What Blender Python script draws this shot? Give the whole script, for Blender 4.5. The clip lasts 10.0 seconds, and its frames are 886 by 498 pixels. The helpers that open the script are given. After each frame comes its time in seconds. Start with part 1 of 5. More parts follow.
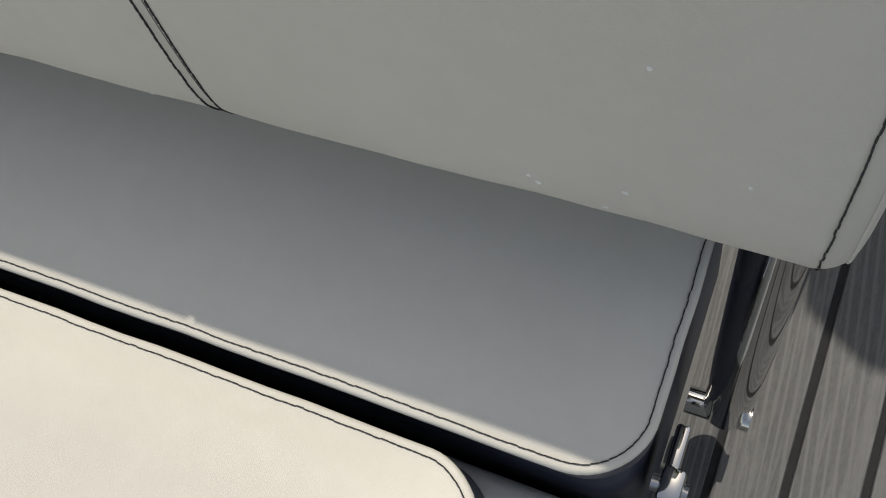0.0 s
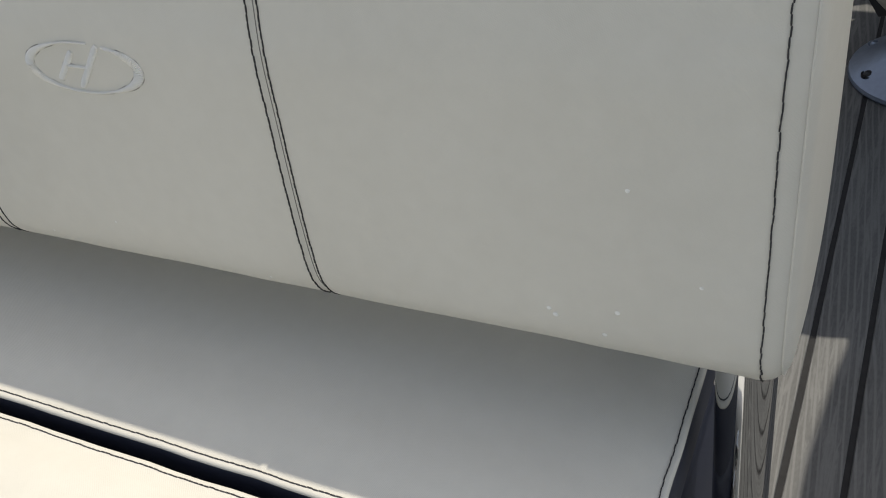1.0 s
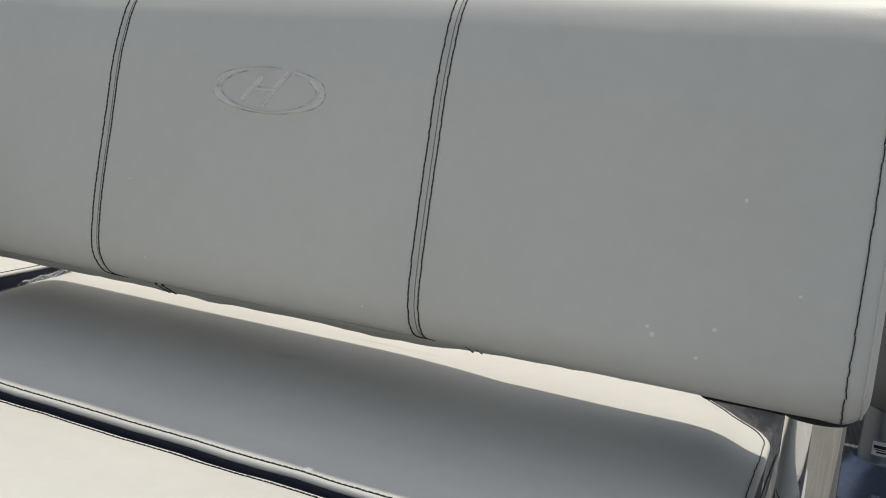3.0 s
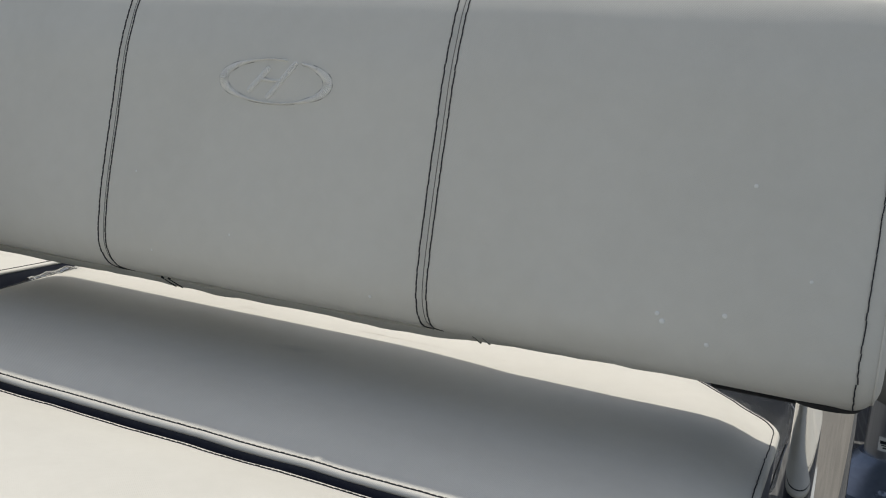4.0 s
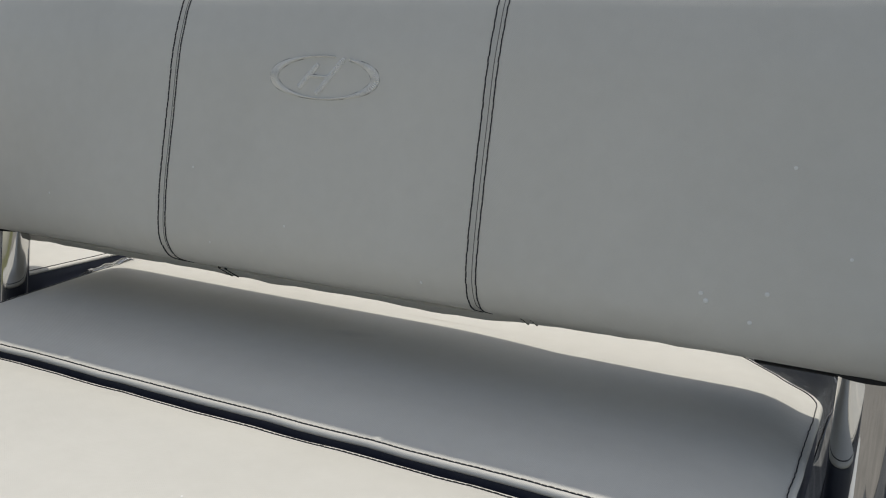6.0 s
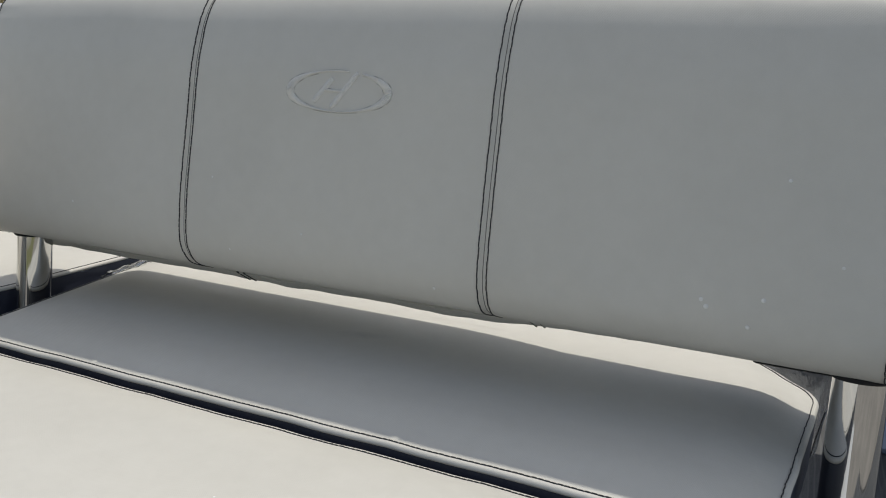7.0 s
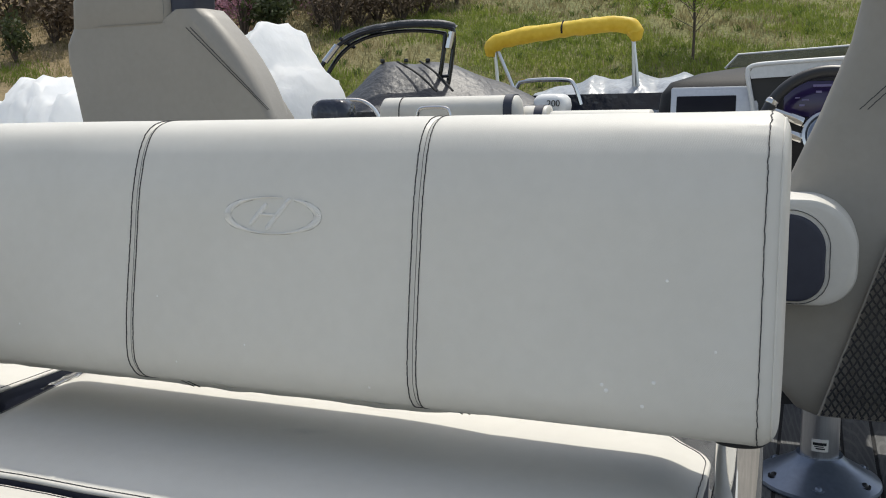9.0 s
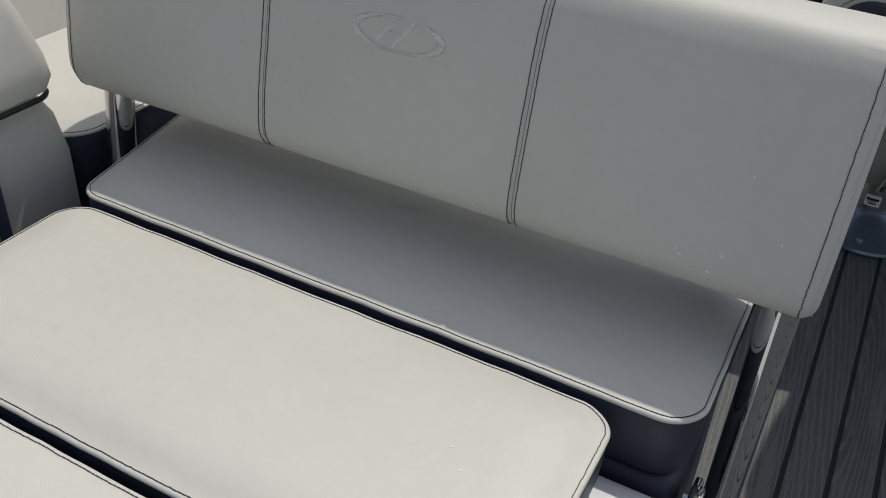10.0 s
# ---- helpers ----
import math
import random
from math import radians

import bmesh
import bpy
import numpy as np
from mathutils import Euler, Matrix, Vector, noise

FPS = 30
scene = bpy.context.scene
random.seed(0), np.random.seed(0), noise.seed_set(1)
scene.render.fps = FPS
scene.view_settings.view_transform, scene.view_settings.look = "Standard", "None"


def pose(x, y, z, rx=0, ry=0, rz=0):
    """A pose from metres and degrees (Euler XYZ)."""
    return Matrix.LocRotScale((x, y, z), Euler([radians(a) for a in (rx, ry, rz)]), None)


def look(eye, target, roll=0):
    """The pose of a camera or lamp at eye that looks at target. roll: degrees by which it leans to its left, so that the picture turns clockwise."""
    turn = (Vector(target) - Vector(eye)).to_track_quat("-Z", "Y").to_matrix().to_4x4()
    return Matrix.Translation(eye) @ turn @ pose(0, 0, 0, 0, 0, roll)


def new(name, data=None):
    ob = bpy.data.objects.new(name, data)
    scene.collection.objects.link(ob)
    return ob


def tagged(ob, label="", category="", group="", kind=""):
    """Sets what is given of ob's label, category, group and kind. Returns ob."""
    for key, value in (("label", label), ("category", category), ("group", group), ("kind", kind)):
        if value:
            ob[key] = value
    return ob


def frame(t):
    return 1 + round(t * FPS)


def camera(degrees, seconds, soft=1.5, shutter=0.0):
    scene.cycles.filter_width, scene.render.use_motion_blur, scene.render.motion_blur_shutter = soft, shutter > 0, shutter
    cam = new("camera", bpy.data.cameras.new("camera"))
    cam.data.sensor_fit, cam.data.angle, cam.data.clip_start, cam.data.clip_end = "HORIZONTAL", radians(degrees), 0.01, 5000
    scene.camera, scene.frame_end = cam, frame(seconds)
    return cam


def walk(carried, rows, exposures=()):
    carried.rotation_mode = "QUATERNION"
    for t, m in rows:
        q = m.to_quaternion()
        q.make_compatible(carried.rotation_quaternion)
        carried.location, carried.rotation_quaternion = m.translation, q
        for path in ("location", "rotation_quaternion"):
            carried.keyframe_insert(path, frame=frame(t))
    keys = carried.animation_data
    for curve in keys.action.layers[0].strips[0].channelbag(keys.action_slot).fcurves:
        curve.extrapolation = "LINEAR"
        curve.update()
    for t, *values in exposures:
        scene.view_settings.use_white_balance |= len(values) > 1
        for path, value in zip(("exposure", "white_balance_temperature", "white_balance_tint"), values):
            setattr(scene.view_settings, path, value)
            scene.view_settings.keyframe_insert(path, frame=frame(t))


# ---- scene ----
cam = camera(52.07, 10.0, soft=1.05)
PATH = [
    (0.0, pose(0.304, -0.040, 0.943, 19.41, 12.76, 20.94)),
    (0.5, pose(0.400, -0.086, 0.972, 31.10, 14.01, 22.74)),
    (1.0, pose(0.389, -0.270, 0.987, 47.79, 11.34, 24.82)),
    (1.5, pose(0.348, -0.375, 0.932, 58.68, 4.41, 26.49)),
    (2.0, pose(0.344, -0.469, 0.844, 68.50, 0.34, 26.85)),
    (3.5, pose(0.328, -0.543, 0.695, 79.88, -4.47, 25.82)),
    (4.3, pose(0.328, -0.543, 0.706, 78.79, -3.05, 26.20)),
    (5.0, pose(0.323, -0.558, 0.700, 79.25, -3.01, 26.17)),
    (5.5, pose(0.325, -0.564, 0.702, 78.53, -2.50, 27.46)),
    (7.0, pose(0.337, -0.605, 0.742, 76.76, -1.15, 28.05)),
    (8.0, pose(0.349, -0.641, 0.726, 80.08, -1.56, 27.69)),
    (8.5, pose(0.368, -0.668, 0.797, 81.54, 0.94, 23.41)),
    (9.0, pose(0.368, -0.700, 0.805, 80.76, 1.24, 21.98)),
    (9.3, pose(0.372, -0.685, 0.823, 74.69, 0.80, 23.38)),
    (9.5, pose(0.387, -0.668, 0.866, 67.93, -0.09, 24.57)),
    (9.7, pose(0.372, -0.671, 0.939, 61.19, -0.81, 25.74)),
    (10.0, pose(0.324, -0.730, 1.083, 55.16, -3.19, 28.10)),
]
EXPOSURES = [(0.0, 0.14, 7500, 8), (1.0, 0.55, 7600, 8), (1.6, 0.34, 7400, 8), (2.2, 0.20, 7210, 8), (3.5, 0.22, 7110, 8), (4.5, 0.15, 7060, 8),
             (5.5, 0.06, 7010, 8), (7.0, 0.02, 6960, 8), (8.0, 0.06, 6910, 8), (8.5, 0.40, 6960, 8), (9.0, 0.55, 7010, 8), (9.2, 0.53, 7010, 8), (9.5, 0.14, 6960, 8),
             (10.0, -0.18, 6960, 8)]
walk(cam, PATH, EXPOSURES)

# ---- light: sun ahead of the seat, high, a little from the right; clear sky ----
SUN = Vector((0.07, 0.45, 1.0)).normalized()
world = bpy.data.worlds.new("sky")
scene.world = world
world.use_nodes = True
wn = world.node_tree.nodes
sky = wn.new("ShaderNodeTexSky")
sky.sky_type = "NISHITA"
sky.sun_disc = False
sky.dust_density, sky.ozone_density = 1.5, 0.8
sky.sun_elevation = math.asin(SUN.z)
sky.sun_rotation = math.atan2(SUN.x, SUN.y)
wn["Background"].inputs[1].default_value = 0.136
haze = wn.new("ShaderNodeHueSaturation")
haze.inputs["Saturation"].default_value = 0.70
world.node_tree.links.new(sky.outputs[0], haze.inputs["Color"])
world.node_tree.links.new(haze.outputs[0], wn["Background"].inputs[0])
sun = new("sun", bpy.data.lights.new("sun", "SUN"))
sun.data.energy, sun.data.angle, sun.data.color = 2.45, radians(0.55), (1.0, 0.985, 0.955)
sun.matrix_world = look(SUN * 30, (0, 0, 0))


# ---- materials ----
def material(name, dark, light, rough=0.5, metal=0.0, coarse=6.0, fine=120.0, bump=0.1, depth=0.001,
             mix=0.5, stretch=(1, 1, 1), spread=0.06, coat=0.0, per_piece=0.0, trans=0.0):
    """Two colours mixed by noise at two sizes, with fine relief and uneven gloss."""
    m = bpy.data.materials.new(name)
    m.use_nodes = True
    n, l = m.node_tree.nodes, m.node_tree.links
    b = n["Principled BSDF"]
    co = n.new("ShaderNodeTexCoord")
    mp = n.new("ShaderNodeMapping")
    mp.inputs["Scale"].default_value = stretch
    l.new(co.outputs["Object"], mp.inputs["Vector"])
    big, small = n.new("ShaderNodeTexNoise"), n.new("ShaderNodeTexNoise")
    for node, size, det in ((big, coarse, 4.0), (small, fine, 3.0)):
        node.inputs["Scale"].default_value = size
        node.inputs["Detail"].default_value = det
        l.new(mp.outputs[0], node.inputs["Vector"])
    add = n.new("ShaderNodeMath")
    add.operation = "MULTIPLY_ADD"
    add.inputs[1].default_value = mix
    l.new(small.outputs["Fac"], add.inputs[0])
    mul = n.new("ShaderNodeMath")
    mul.operation = "MULTIPLY"
    mul.inputs[1].default_value = 1.0 - mix
    l.new(big.outputs["Fac"], mul.inputs[0])
    l.new(mul.outputs[0], add.inputs[2])
    fac = add.outputs[0]
    if per_piece:
        info = n.new("ShaderNodeObjectInfo")
        pp = n.new("ShaderNodeMath")
        pp.operation = "MULTIPLY_ADD"
        pp.inputs[1].default_value = per_piece
        l.new(info.outputs["Random"], pp.inputs[0])
        l.new(fac, pp.inputs[2])
        fac = pp.outputs[0]
    ramp = n.new("ShaderNodeValToRGB")
    ramp.color_ramp.elements[0].position, ramp.color_ramp.elements[1].position = 0.3, 0.72 + per_piece
    ramp.color_ramp.elements[0].color, ramp.color_ramp.elements[1].color = (*dark, 1), (*light, 1)
    l.new(fac, ramp.inputs[0])
    l.new(ramp.outputs[0], b.inputs["Base Color"])
    rr = n.new("ShaderNodeMapRange")
    rr.inputs["To Min"].default_value, rr.inputs["To Max"].default_value = max(0.02, rough - spread), rough + spread
    l.new(big.outputs["Fac"], rr.inputs["Value"])
    l.new(rr.outputs[0], b.inputs["Roughness"])
    b.inputs["Metallic"].default_value = metal
    b.inputs["Coat Weight"].default_value = coat
    b.inputs["Transmission Weight"].default_value = trans
    if bump:
        bm_ = n.new("ShaderNodeBump")
        bm_.inputs["Strength"].default_value, bm_.inputs["Distance"].default_value = bump, depth
        l.new(small.outputs["Fac"], bm_.inputs["Height"])
        l.new(bm_.outputs[0], b.inputs["Normal"])
    return m


def see_through(m, share=0.45, gain=1.0):
    """Lets light from behind glow through a thin film, leaf or blade."""
    n, l = m.node_tree.nodes, m.node_tree.links
    b, out = n["Principled BSDF"], n["Material Output"]
    tr, mx = n.new("ShaderNodeBsdfTranslucent"), n.new("ShaderNodeMixShader")
    mx.inputs[0].default_value = share
    l.new(b.inputs["Base Color"].links[0].from_socket, tr.inputs[0])
    l.new(b.outputs[0], mx.inputs[1])
    l.new(tr.outputs[0], mx.inputs[2])
    l.new(mx.outputs[0], out.inputs[0])
    return m


def smudge(m, at, size, tone):
    """A faint scuff with a ragged outline at one spot of a cover."""
    n, l = m.node_tree.nodes, m.node_tree.links
    b = n["Principled BSDF"]
    src = b.inputs["Base Color"].links[0].from_socket
    co, mp, ns = n.new("ShaderNodeTexCoord"), n.new("ShaderNodeMapping"), n.new("ShaderNodeTexNoise")
    l.new(co.outputs["Object"], mp.inputs[0])
    mp.vector_type = "TEXTURE"
    mp.inputs["Location"].default_value = at
    mp.inputs["Rotation"].default_value = (0, 0, 0.25)
    mp.inputs["Scale"].default_value = size
    gr, mu, mx = n.new("ShaderNodeTexGradient"), n.new("ShaderNodeMath"), n.new("ShaderNodeMixRGB")
    gr.gradient_type = "SPHERICAL"
    l.new(mp.outputs[0], gr.inputs[0])
    ns.inputs["Scale"].default_value = 90.0
    l.new(co.outputs["Object"], ns.inputs["Vector"])
    mu.operation = "MULTIPLY"
    l.new(gr.outputs["Fac"], mu.inputs[0])
    l.new(ns.outputs["Fac"], mu.inputs[1])
    l.new(mu.outputs[0], mx.inputs[0])
    l.new(src, mx.inputs[1])
    mx.inputs[2].default_value = (*tone, 1)
    l.new(mx.outputs[0], b.inputs["Base Color"])
    return m


def woven_vinyl(name, dark, light, rough):
    """Marine vinyl: a very fine woven grain, faint clouding and soft sheen."""
    m = material(name, dark, light, rough, coarse=5.0, fine=60.0, bump=0.0, mix=0.35, spread=0.05)
    n, l = m.node_tree.nodes, m.node_tree.links
    b = n["Principled BSDF"]
    co = n.new("ShaderNodeTexCoord")
    mx = n.new("ShaderNodeTexNoise")
    mx.inputs["Scale"].default_value, mx.inputs["Detail"].default_value = 900.0, 2.0
    l.new(co.outputs["Object"], mx.inputs[0])
    soft = n.new("ShaderNodeTexNoise")
    soft.inputs["Scale"].default_value = 14.0
    l.new(co.outputs["Object"], soft.inputs[0])
    b1, b2 = n.new("ShaderNodeBump"), n.new("ShaderNodeBump")
    b1.inputs["Strength"].default_value, b1.inputs["Distance"].default_value = 0.24, 0.0004
    b2.inputs["Strength"].default_value, b2.inputs["Distance"].default_value = 0.12, 0.004
    # fine twill: two crossing sets of ribs, broken up by the grain
    twill = mx.outputs[0]
    for turn in (0.6, -0.95):
        mp, wv, su = n.new("ShaderNodeMapping"), n.new("ShaderNodeTexWave"), n.new("ShaderNodeMath")
        mp.inputs["Rotation"].default_value = (turn, turn * 0.5, turn)
        l.new(co.outputs["Object"], mp.inputs[0])
        wv.inputs["Scale"].default_value, wv.inputs["Distortion"].default_value = 290.0, 1.5
        l.new(mp.outputs[0], wv.inputs[0])
        su.operation = "MULTIPLY_ADD"
        su.inputs[1].default_value = 0.35
        l.new(wv.outputs["Fac"], su.inputs[0])
        l.new(twill, su.inputs[2])
        twill = su.outputs[0]
    l.new(twill, b1.inputs["Height"])
    l.new(soft.outputs["Fac"], b2.inputs["Height"])
    l.new(b2.outputs[0], b1.inputs["Normal"])
    l.new(b1.outputs[0], b.inputs["Normal"])
    return m


BEIGE = woven_vinyl("beige_vinyl", (0.545, 0.530, 0.487), (0.60, 0.585, 0.542), 0.52)
SCUFF = (-0.021, -0.006, 0.100)      # from the middle of the bench cushion
BENCH_BEIGE = woven_vinyl("beige_vinyl_bench", (0.545, 0.530, 0.487), (0.60, 0.585, 0.542), 0.52)
smudge(BENCH_BEIGE, SCUFF, (0.038, 0.013, 0.03), (0.38, 0.38, 0.37))
BEIGE_GREY = woven_vinyl("grey_beige_vinyl", (0.25, 0.235, 0.208), (0.29, 0.273, 0.243), 0.5)
NAVY = woven_vinyl("navy_vinyl", (0.018, 0.022, 0.040), (0.030, 0.036, 0.060), 0.5)
THREAD = material("black_thread", (0.012, 0.012, 0.014), (0.03, 0.03, 0.035), 0.7, fine=400, bump=0.3)
WHITE_THREAD = material("silver_thread", (0.70, 0.69, 0.66), (0.84, 0.83, 0.80), 0.22, fine=700, bump=0.8, depth=0.0006,
                        stretch=(1, 1, 6))
# grey for chair stitching, and for groove shade painted on the swing-back
THREAD_AND_GROOVE_SHADE = material("grey_thread_and_groove_shade", (0.13, 0.127, 0.12), (0.21, 0.205, 0.195), 0.6, fine=600, bump=0.3)
CHROME = material("polished_steel", (0.56, 0.56, 0.55), (0.66, 0.65, 0.64), 0.045, 1.0, coarse=3, fine=40, bump=0.02,
                  spread=0.01)
DULL_STEEL = material("brushed_aluminium", (0.45, 0.46, 0.48), (0.60, 0.61, 0.63), 0.28, 1.0, stretch=(1, 1, 0.05), fine=300)
BLUE_GREY = material("satin_grey_paint", (0.14, 0.17, 0.23), (0.19, 0.23, 0.30), 0.3, 0.5, coarse=9, fine=90, bump=0.05)
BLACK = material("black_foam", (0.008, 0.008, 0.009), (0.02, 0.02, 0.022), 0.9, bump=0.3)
BLACK_PLASTIC = material("black_plastic", (0.009, 0.010, 0.013), (0.020, 0.021, 0.026), 0.42, fine=250, bump=0.15)
DASH = material("textured_dash", (0.012, 0.013, 0.015), (0.026, 0.027, 0.030), 0.62, fine=300, bump=0.3)
DASH.node_tree.nodes["Principled BSDF"].inputs["Specular IOR Level"].default_value = 0.2
WHITE_PLASTIC = material("white_moulded_plastic", (0.62, 0.63, 0.64), (0.74, 0.75, 0.75), 0.4, fine=180, bump=0.1)
WHITE_PAPER = material("white_label", (0.74, 0.74, 0.72), (0.82, 0.82, 0.80), 0.5)
SILVER = material("silver_panel", (0.48, 0.50, 0.54), (0.60, 0.62, 0.66), 0.32, 0.35)
SCREEN = material("dark_screen", (0.006, 0.006, 0.010), (0.010, 0.009, 0.014), 0.25, fine=20, bump=0)
SCREEN.node_tree.nodes["Principled BSDF"].inputs["Specular IOR Level"].default_value = 0.2
PURPLE_SCREEN = material("violet_display", (0.020, 0.012, 0.055), (0.035, 0.022, 0.09), 0.12, fine=20, bump=0)
SHRINK = see_through(material("white_shrink_film", (0.86, 0.88, 0.90), (0.95, 0.96, 0.965), 0.5, coarse=1.6, fine=5.0, bump=0.45, depth=0.06), 0.6)
CANVAS = material("grey_canvas", (0.018, 0.021, 0.028), (0.038, 0.043, 0.054), 0.52, coarse=1.2, fine=12, bump=0.5, depth=0.04)
PALE_FILM = material("pale_grey_cover", (0.16, 0.18, 0.21), (0.42, 0.45, 0.48), 0.3, coarse=2.6, fine=10, bump=0.5, depth=0.03)
YELLOW = see_through(material("yellow_canvas", (0.72, 0.50, 0.035), (0.86, 0.66, 0.09), 0.55, coarse=2.5, fine=14, bump=0.4, depth=0.02), 0.25)
DARK_HULL = material("dark_tarp", (0.012, 0.016, 0.028), (0.028, 0.034, 0.052), 0.2, coarse=2.5, fine=7, bump=0.7, depth=0.05)
TOWER_BLACK = material("gloss_black_tube", (0.004, 0.005, 0.007), (0.010, 0.011, 0.014), 0.10, bump=0)
TINTED = material("smoked_acrylic", (0.20, 0.18, 0.12), (0.30, 0.27, 0.19), 0.03, spread=0.01, bump=0, trans=0.85)
DIM_MARK = material("dim_display_mark", (0.16, 0.14, 0.30), (0.24, 0.21, 0.40), 0.3, bump=0)
BARK = material("bark", (0.045, 0.035, 0.027), (0.13, 0.10, 0.08), 0.9, coarse=9, fine=60, bump=0.8, depth=0.01)
LEAF = see_through(material("spring_leaf", (0.17, 0.25, 0.03), (0.36, 0.44, 0.07), 0.6, coarse=1.2, fine=6, bump=0), 0.55)
DARK_LEAF = see_through(material("dark_leaf", (0.025, 0.038, 0.014), (0.085, 0.105, 0.035), 0.7, coarse=1.2, fine=6, bump=0), 0.3)
PINK = see_through(material("pink_blossom", (0.22, 0.10, 0.14), (0.48, 0.26, 0.33), 0.7, coarse=2, fine=8, bump=0), 0.3)
TWIG = material("dry_twig", (0.06, 0.042, 0.028), (0.16, 0.115, 0.075), 0.9, coarse=1.5, fine=9, bump=0)
GRASS = see_through(material("grass_blade", (0.105, 0.165, 0.026), (0.30, 0.34, 0.075), 0.8, coarse=0.35, fine=2.5, bump=0, mix=0.4), 0.5)
WEED = see_through(material("weed_leaf", (0.055, 0.095, 0.02), (0.15, 0.20, 0.05), 0.7, coarse=1.2, fine=6, bump=0), 0.4)
STRAW = see_through(material("dry_grass", (0.20, 0.175, 0.085), (0.36, 0.305, 0.17), 0.85, coarse=0.5, fine=3, bump=0), 0.45)
HILLSIDE = material("hillside_soil", (0.065, 0.085, 0.022), (0.22, 0.20, 0.075), 0.95, coarse=0.8, fine=9.0, bump=0.5, depth=0.12)
hn, hl = HILLSIDE.node_tree.nodes, HILLSIDE.node_tree.links
hco, hsep, hmap, hmix, hnoise, hadd = (hn.new("ShaderNode" + k) for k in ("TexCoord", "SeparateXYZ", "MapRange", "MixRGB", "TexNoise", "Math"))
hl.new(hco.outputs["Object"], hsep.inputs[0])
hl.new(hco.outputs["Object"], hnoise.inputs["Vector"])
hnoise.inputs["Scale"].default_value = 0.35
hnoise.inputs["Detail"].default_value = 5.0
hadd.operation = "MULTIPLY_ADD"
hadd.inputs[1].default_value = 16.0
hl.new(hnoise.outputs["Fac"], hadd.inputs[0])
hl.new(hsep.outputs["X"], hadd.inputs[2])
hmap.inputs["From Min"].default_value, hmap.inputs["From Max"].default_value = -7.0, 0.0
hl.new(hadd.outputs[0], hmap.inputs["Value"])
hmix.inputs[1].default_value = (0.23, 0.175, 0.095, 1)      # dry brush towards the thicket
hl.new(hmap.outputs[0], hmix.inputs[0])
hl.new(HILLSIDE.node_tree.nodes["Principled BSDF"].inputs["Base Color"].links[0].from_socket, hmix.inputs[2])
hl.new(hmix.outputs[0], HILLSIDE.node_tree.nodes["Principled BSDF"].inputs["Base Color"])
GRAVEL = material("gravel_yard", (0.17, 0.16, 0.145), (0.33, 0.31, 0.28), 0.95, coarse=0.8, fine=22, bump=0.7, depth=0.03)


def deck_material():
    """Woven grey teak-look vinyl: cathedral grain drawn along each plank over a speckled weave."""
    m = material("woven_teak_vinyl", (0.040, 0.042, 0.044), (0.086, 0.089, 0.092), 0.62, coarse=7, fine=420, bump=0.25,
                 depth=0.0008, stretch=(1, 0.35, 1), per_piece=0.12, mix=0.55)
    n, l = m.node_tree.nodes, m.node_tree.links
    b = n["Principled BSDF"]
    ramp = next(k for k in n if k.type == "VALTORGB")
    co, info = n.new("ShaderNodeTexCoord"), n.new("ShaderNodeObjectInfo")
    shift = n.new("ShaderNodeVectorMath")
    shift.operation = "MULTIPLY_ADD"
    shift.inputs[1].default_value = (0.6, 9.0, 0.3)
    l.new(info.outputs["Random"], shift.inputs[0])
    l.new(co.outputs["Object"], shift.inputs[2])
    mp = n.new("ShaderNodeMapping")
    mp.inputs["Scale"].default_value = (1.0, 0.075, 1.0)
    l.new(shift.outputs[0], mp.inputs[0])
    w = n.new("ShaderNodeTexNoise")
    w.inputs["Scale"].default_value, w.inputs["Detail"].default_value = 95.0, 5.0
    w.inputs["Roughness"].default_value, w.inputs["Distortion"].default_value = 0.62, 0.9
    l.new(mp.outputs[0], w.inputs["Vector"])
    line = n.new("ShaderNodeMapRange")
    line.inputs["From Min"].default_value, line.inputs["From Max"].default_value = 0.49, 0.64
    line.inputs["To Min"].default_value, line.inputs["To Max"].default_value = 0.0, 0.60
    l.new(w.outputs["Fac"], line.inputs[0])
    # cathedral loops: stretched growth rings, off centre in each plank
    mp2, rings = n.new("ShaderNodeMapping"), n.new("ShaderNodeTexWave")
    mp2.inputs["Scale"].default_value = (1.0, 0.085, 0.0)
    l.new(shift.outputs[0], mp2.inputs[0])
    rings.wave_type, rings.rings_direction = "RINGS", "Z"
    rings.inputs["Scale"].default_value, rings.inputs["Distortion"].default_value = 46.0, 7.0
    rings.inputs["Detail"].default_value, rings.inputs["Detail Scale"].default_value = 3.0, 0.35
    l.new(mp2.outputs[0], rings.inputs[0])
    loop, both = n.new("ShaderNodeMapRange"), n.new("ShaderNodeMath")
    loop.inputs["From Min"].default_value, loop.inputs["From Max"].default_value = 0.62, 0.95
    loop.inputs["To Max"].default_value = 0.34
    l.new(rings.outputs["Fac"], loop.inputs[0])
    both.operation = "MAXIMUM"
    l.new(loop.outputs[0], both.inputs[0])
    half = n.new("ShaderNodeMath")
    half.operation = "MULTIPLY"
    half.inputs[1].default_value = 0.6
    l.new(line.outputs[0], half.inputs[0])
    l.new(half.outputs[0], both.inputs[1])
    mx = n.new("ShaderNodeMixRGB")
    mx.inputs[2].default_value = (0.175, 0.178, 0.182, 1)
    l.new(both.outputs[0], mx.inputs[0])
    l.new(ramp.outputs[0], mx.inputs[1])
    l.new(mx.outputs[0], b.inputs["Base Color"])
    return m


DECK = deck_material()


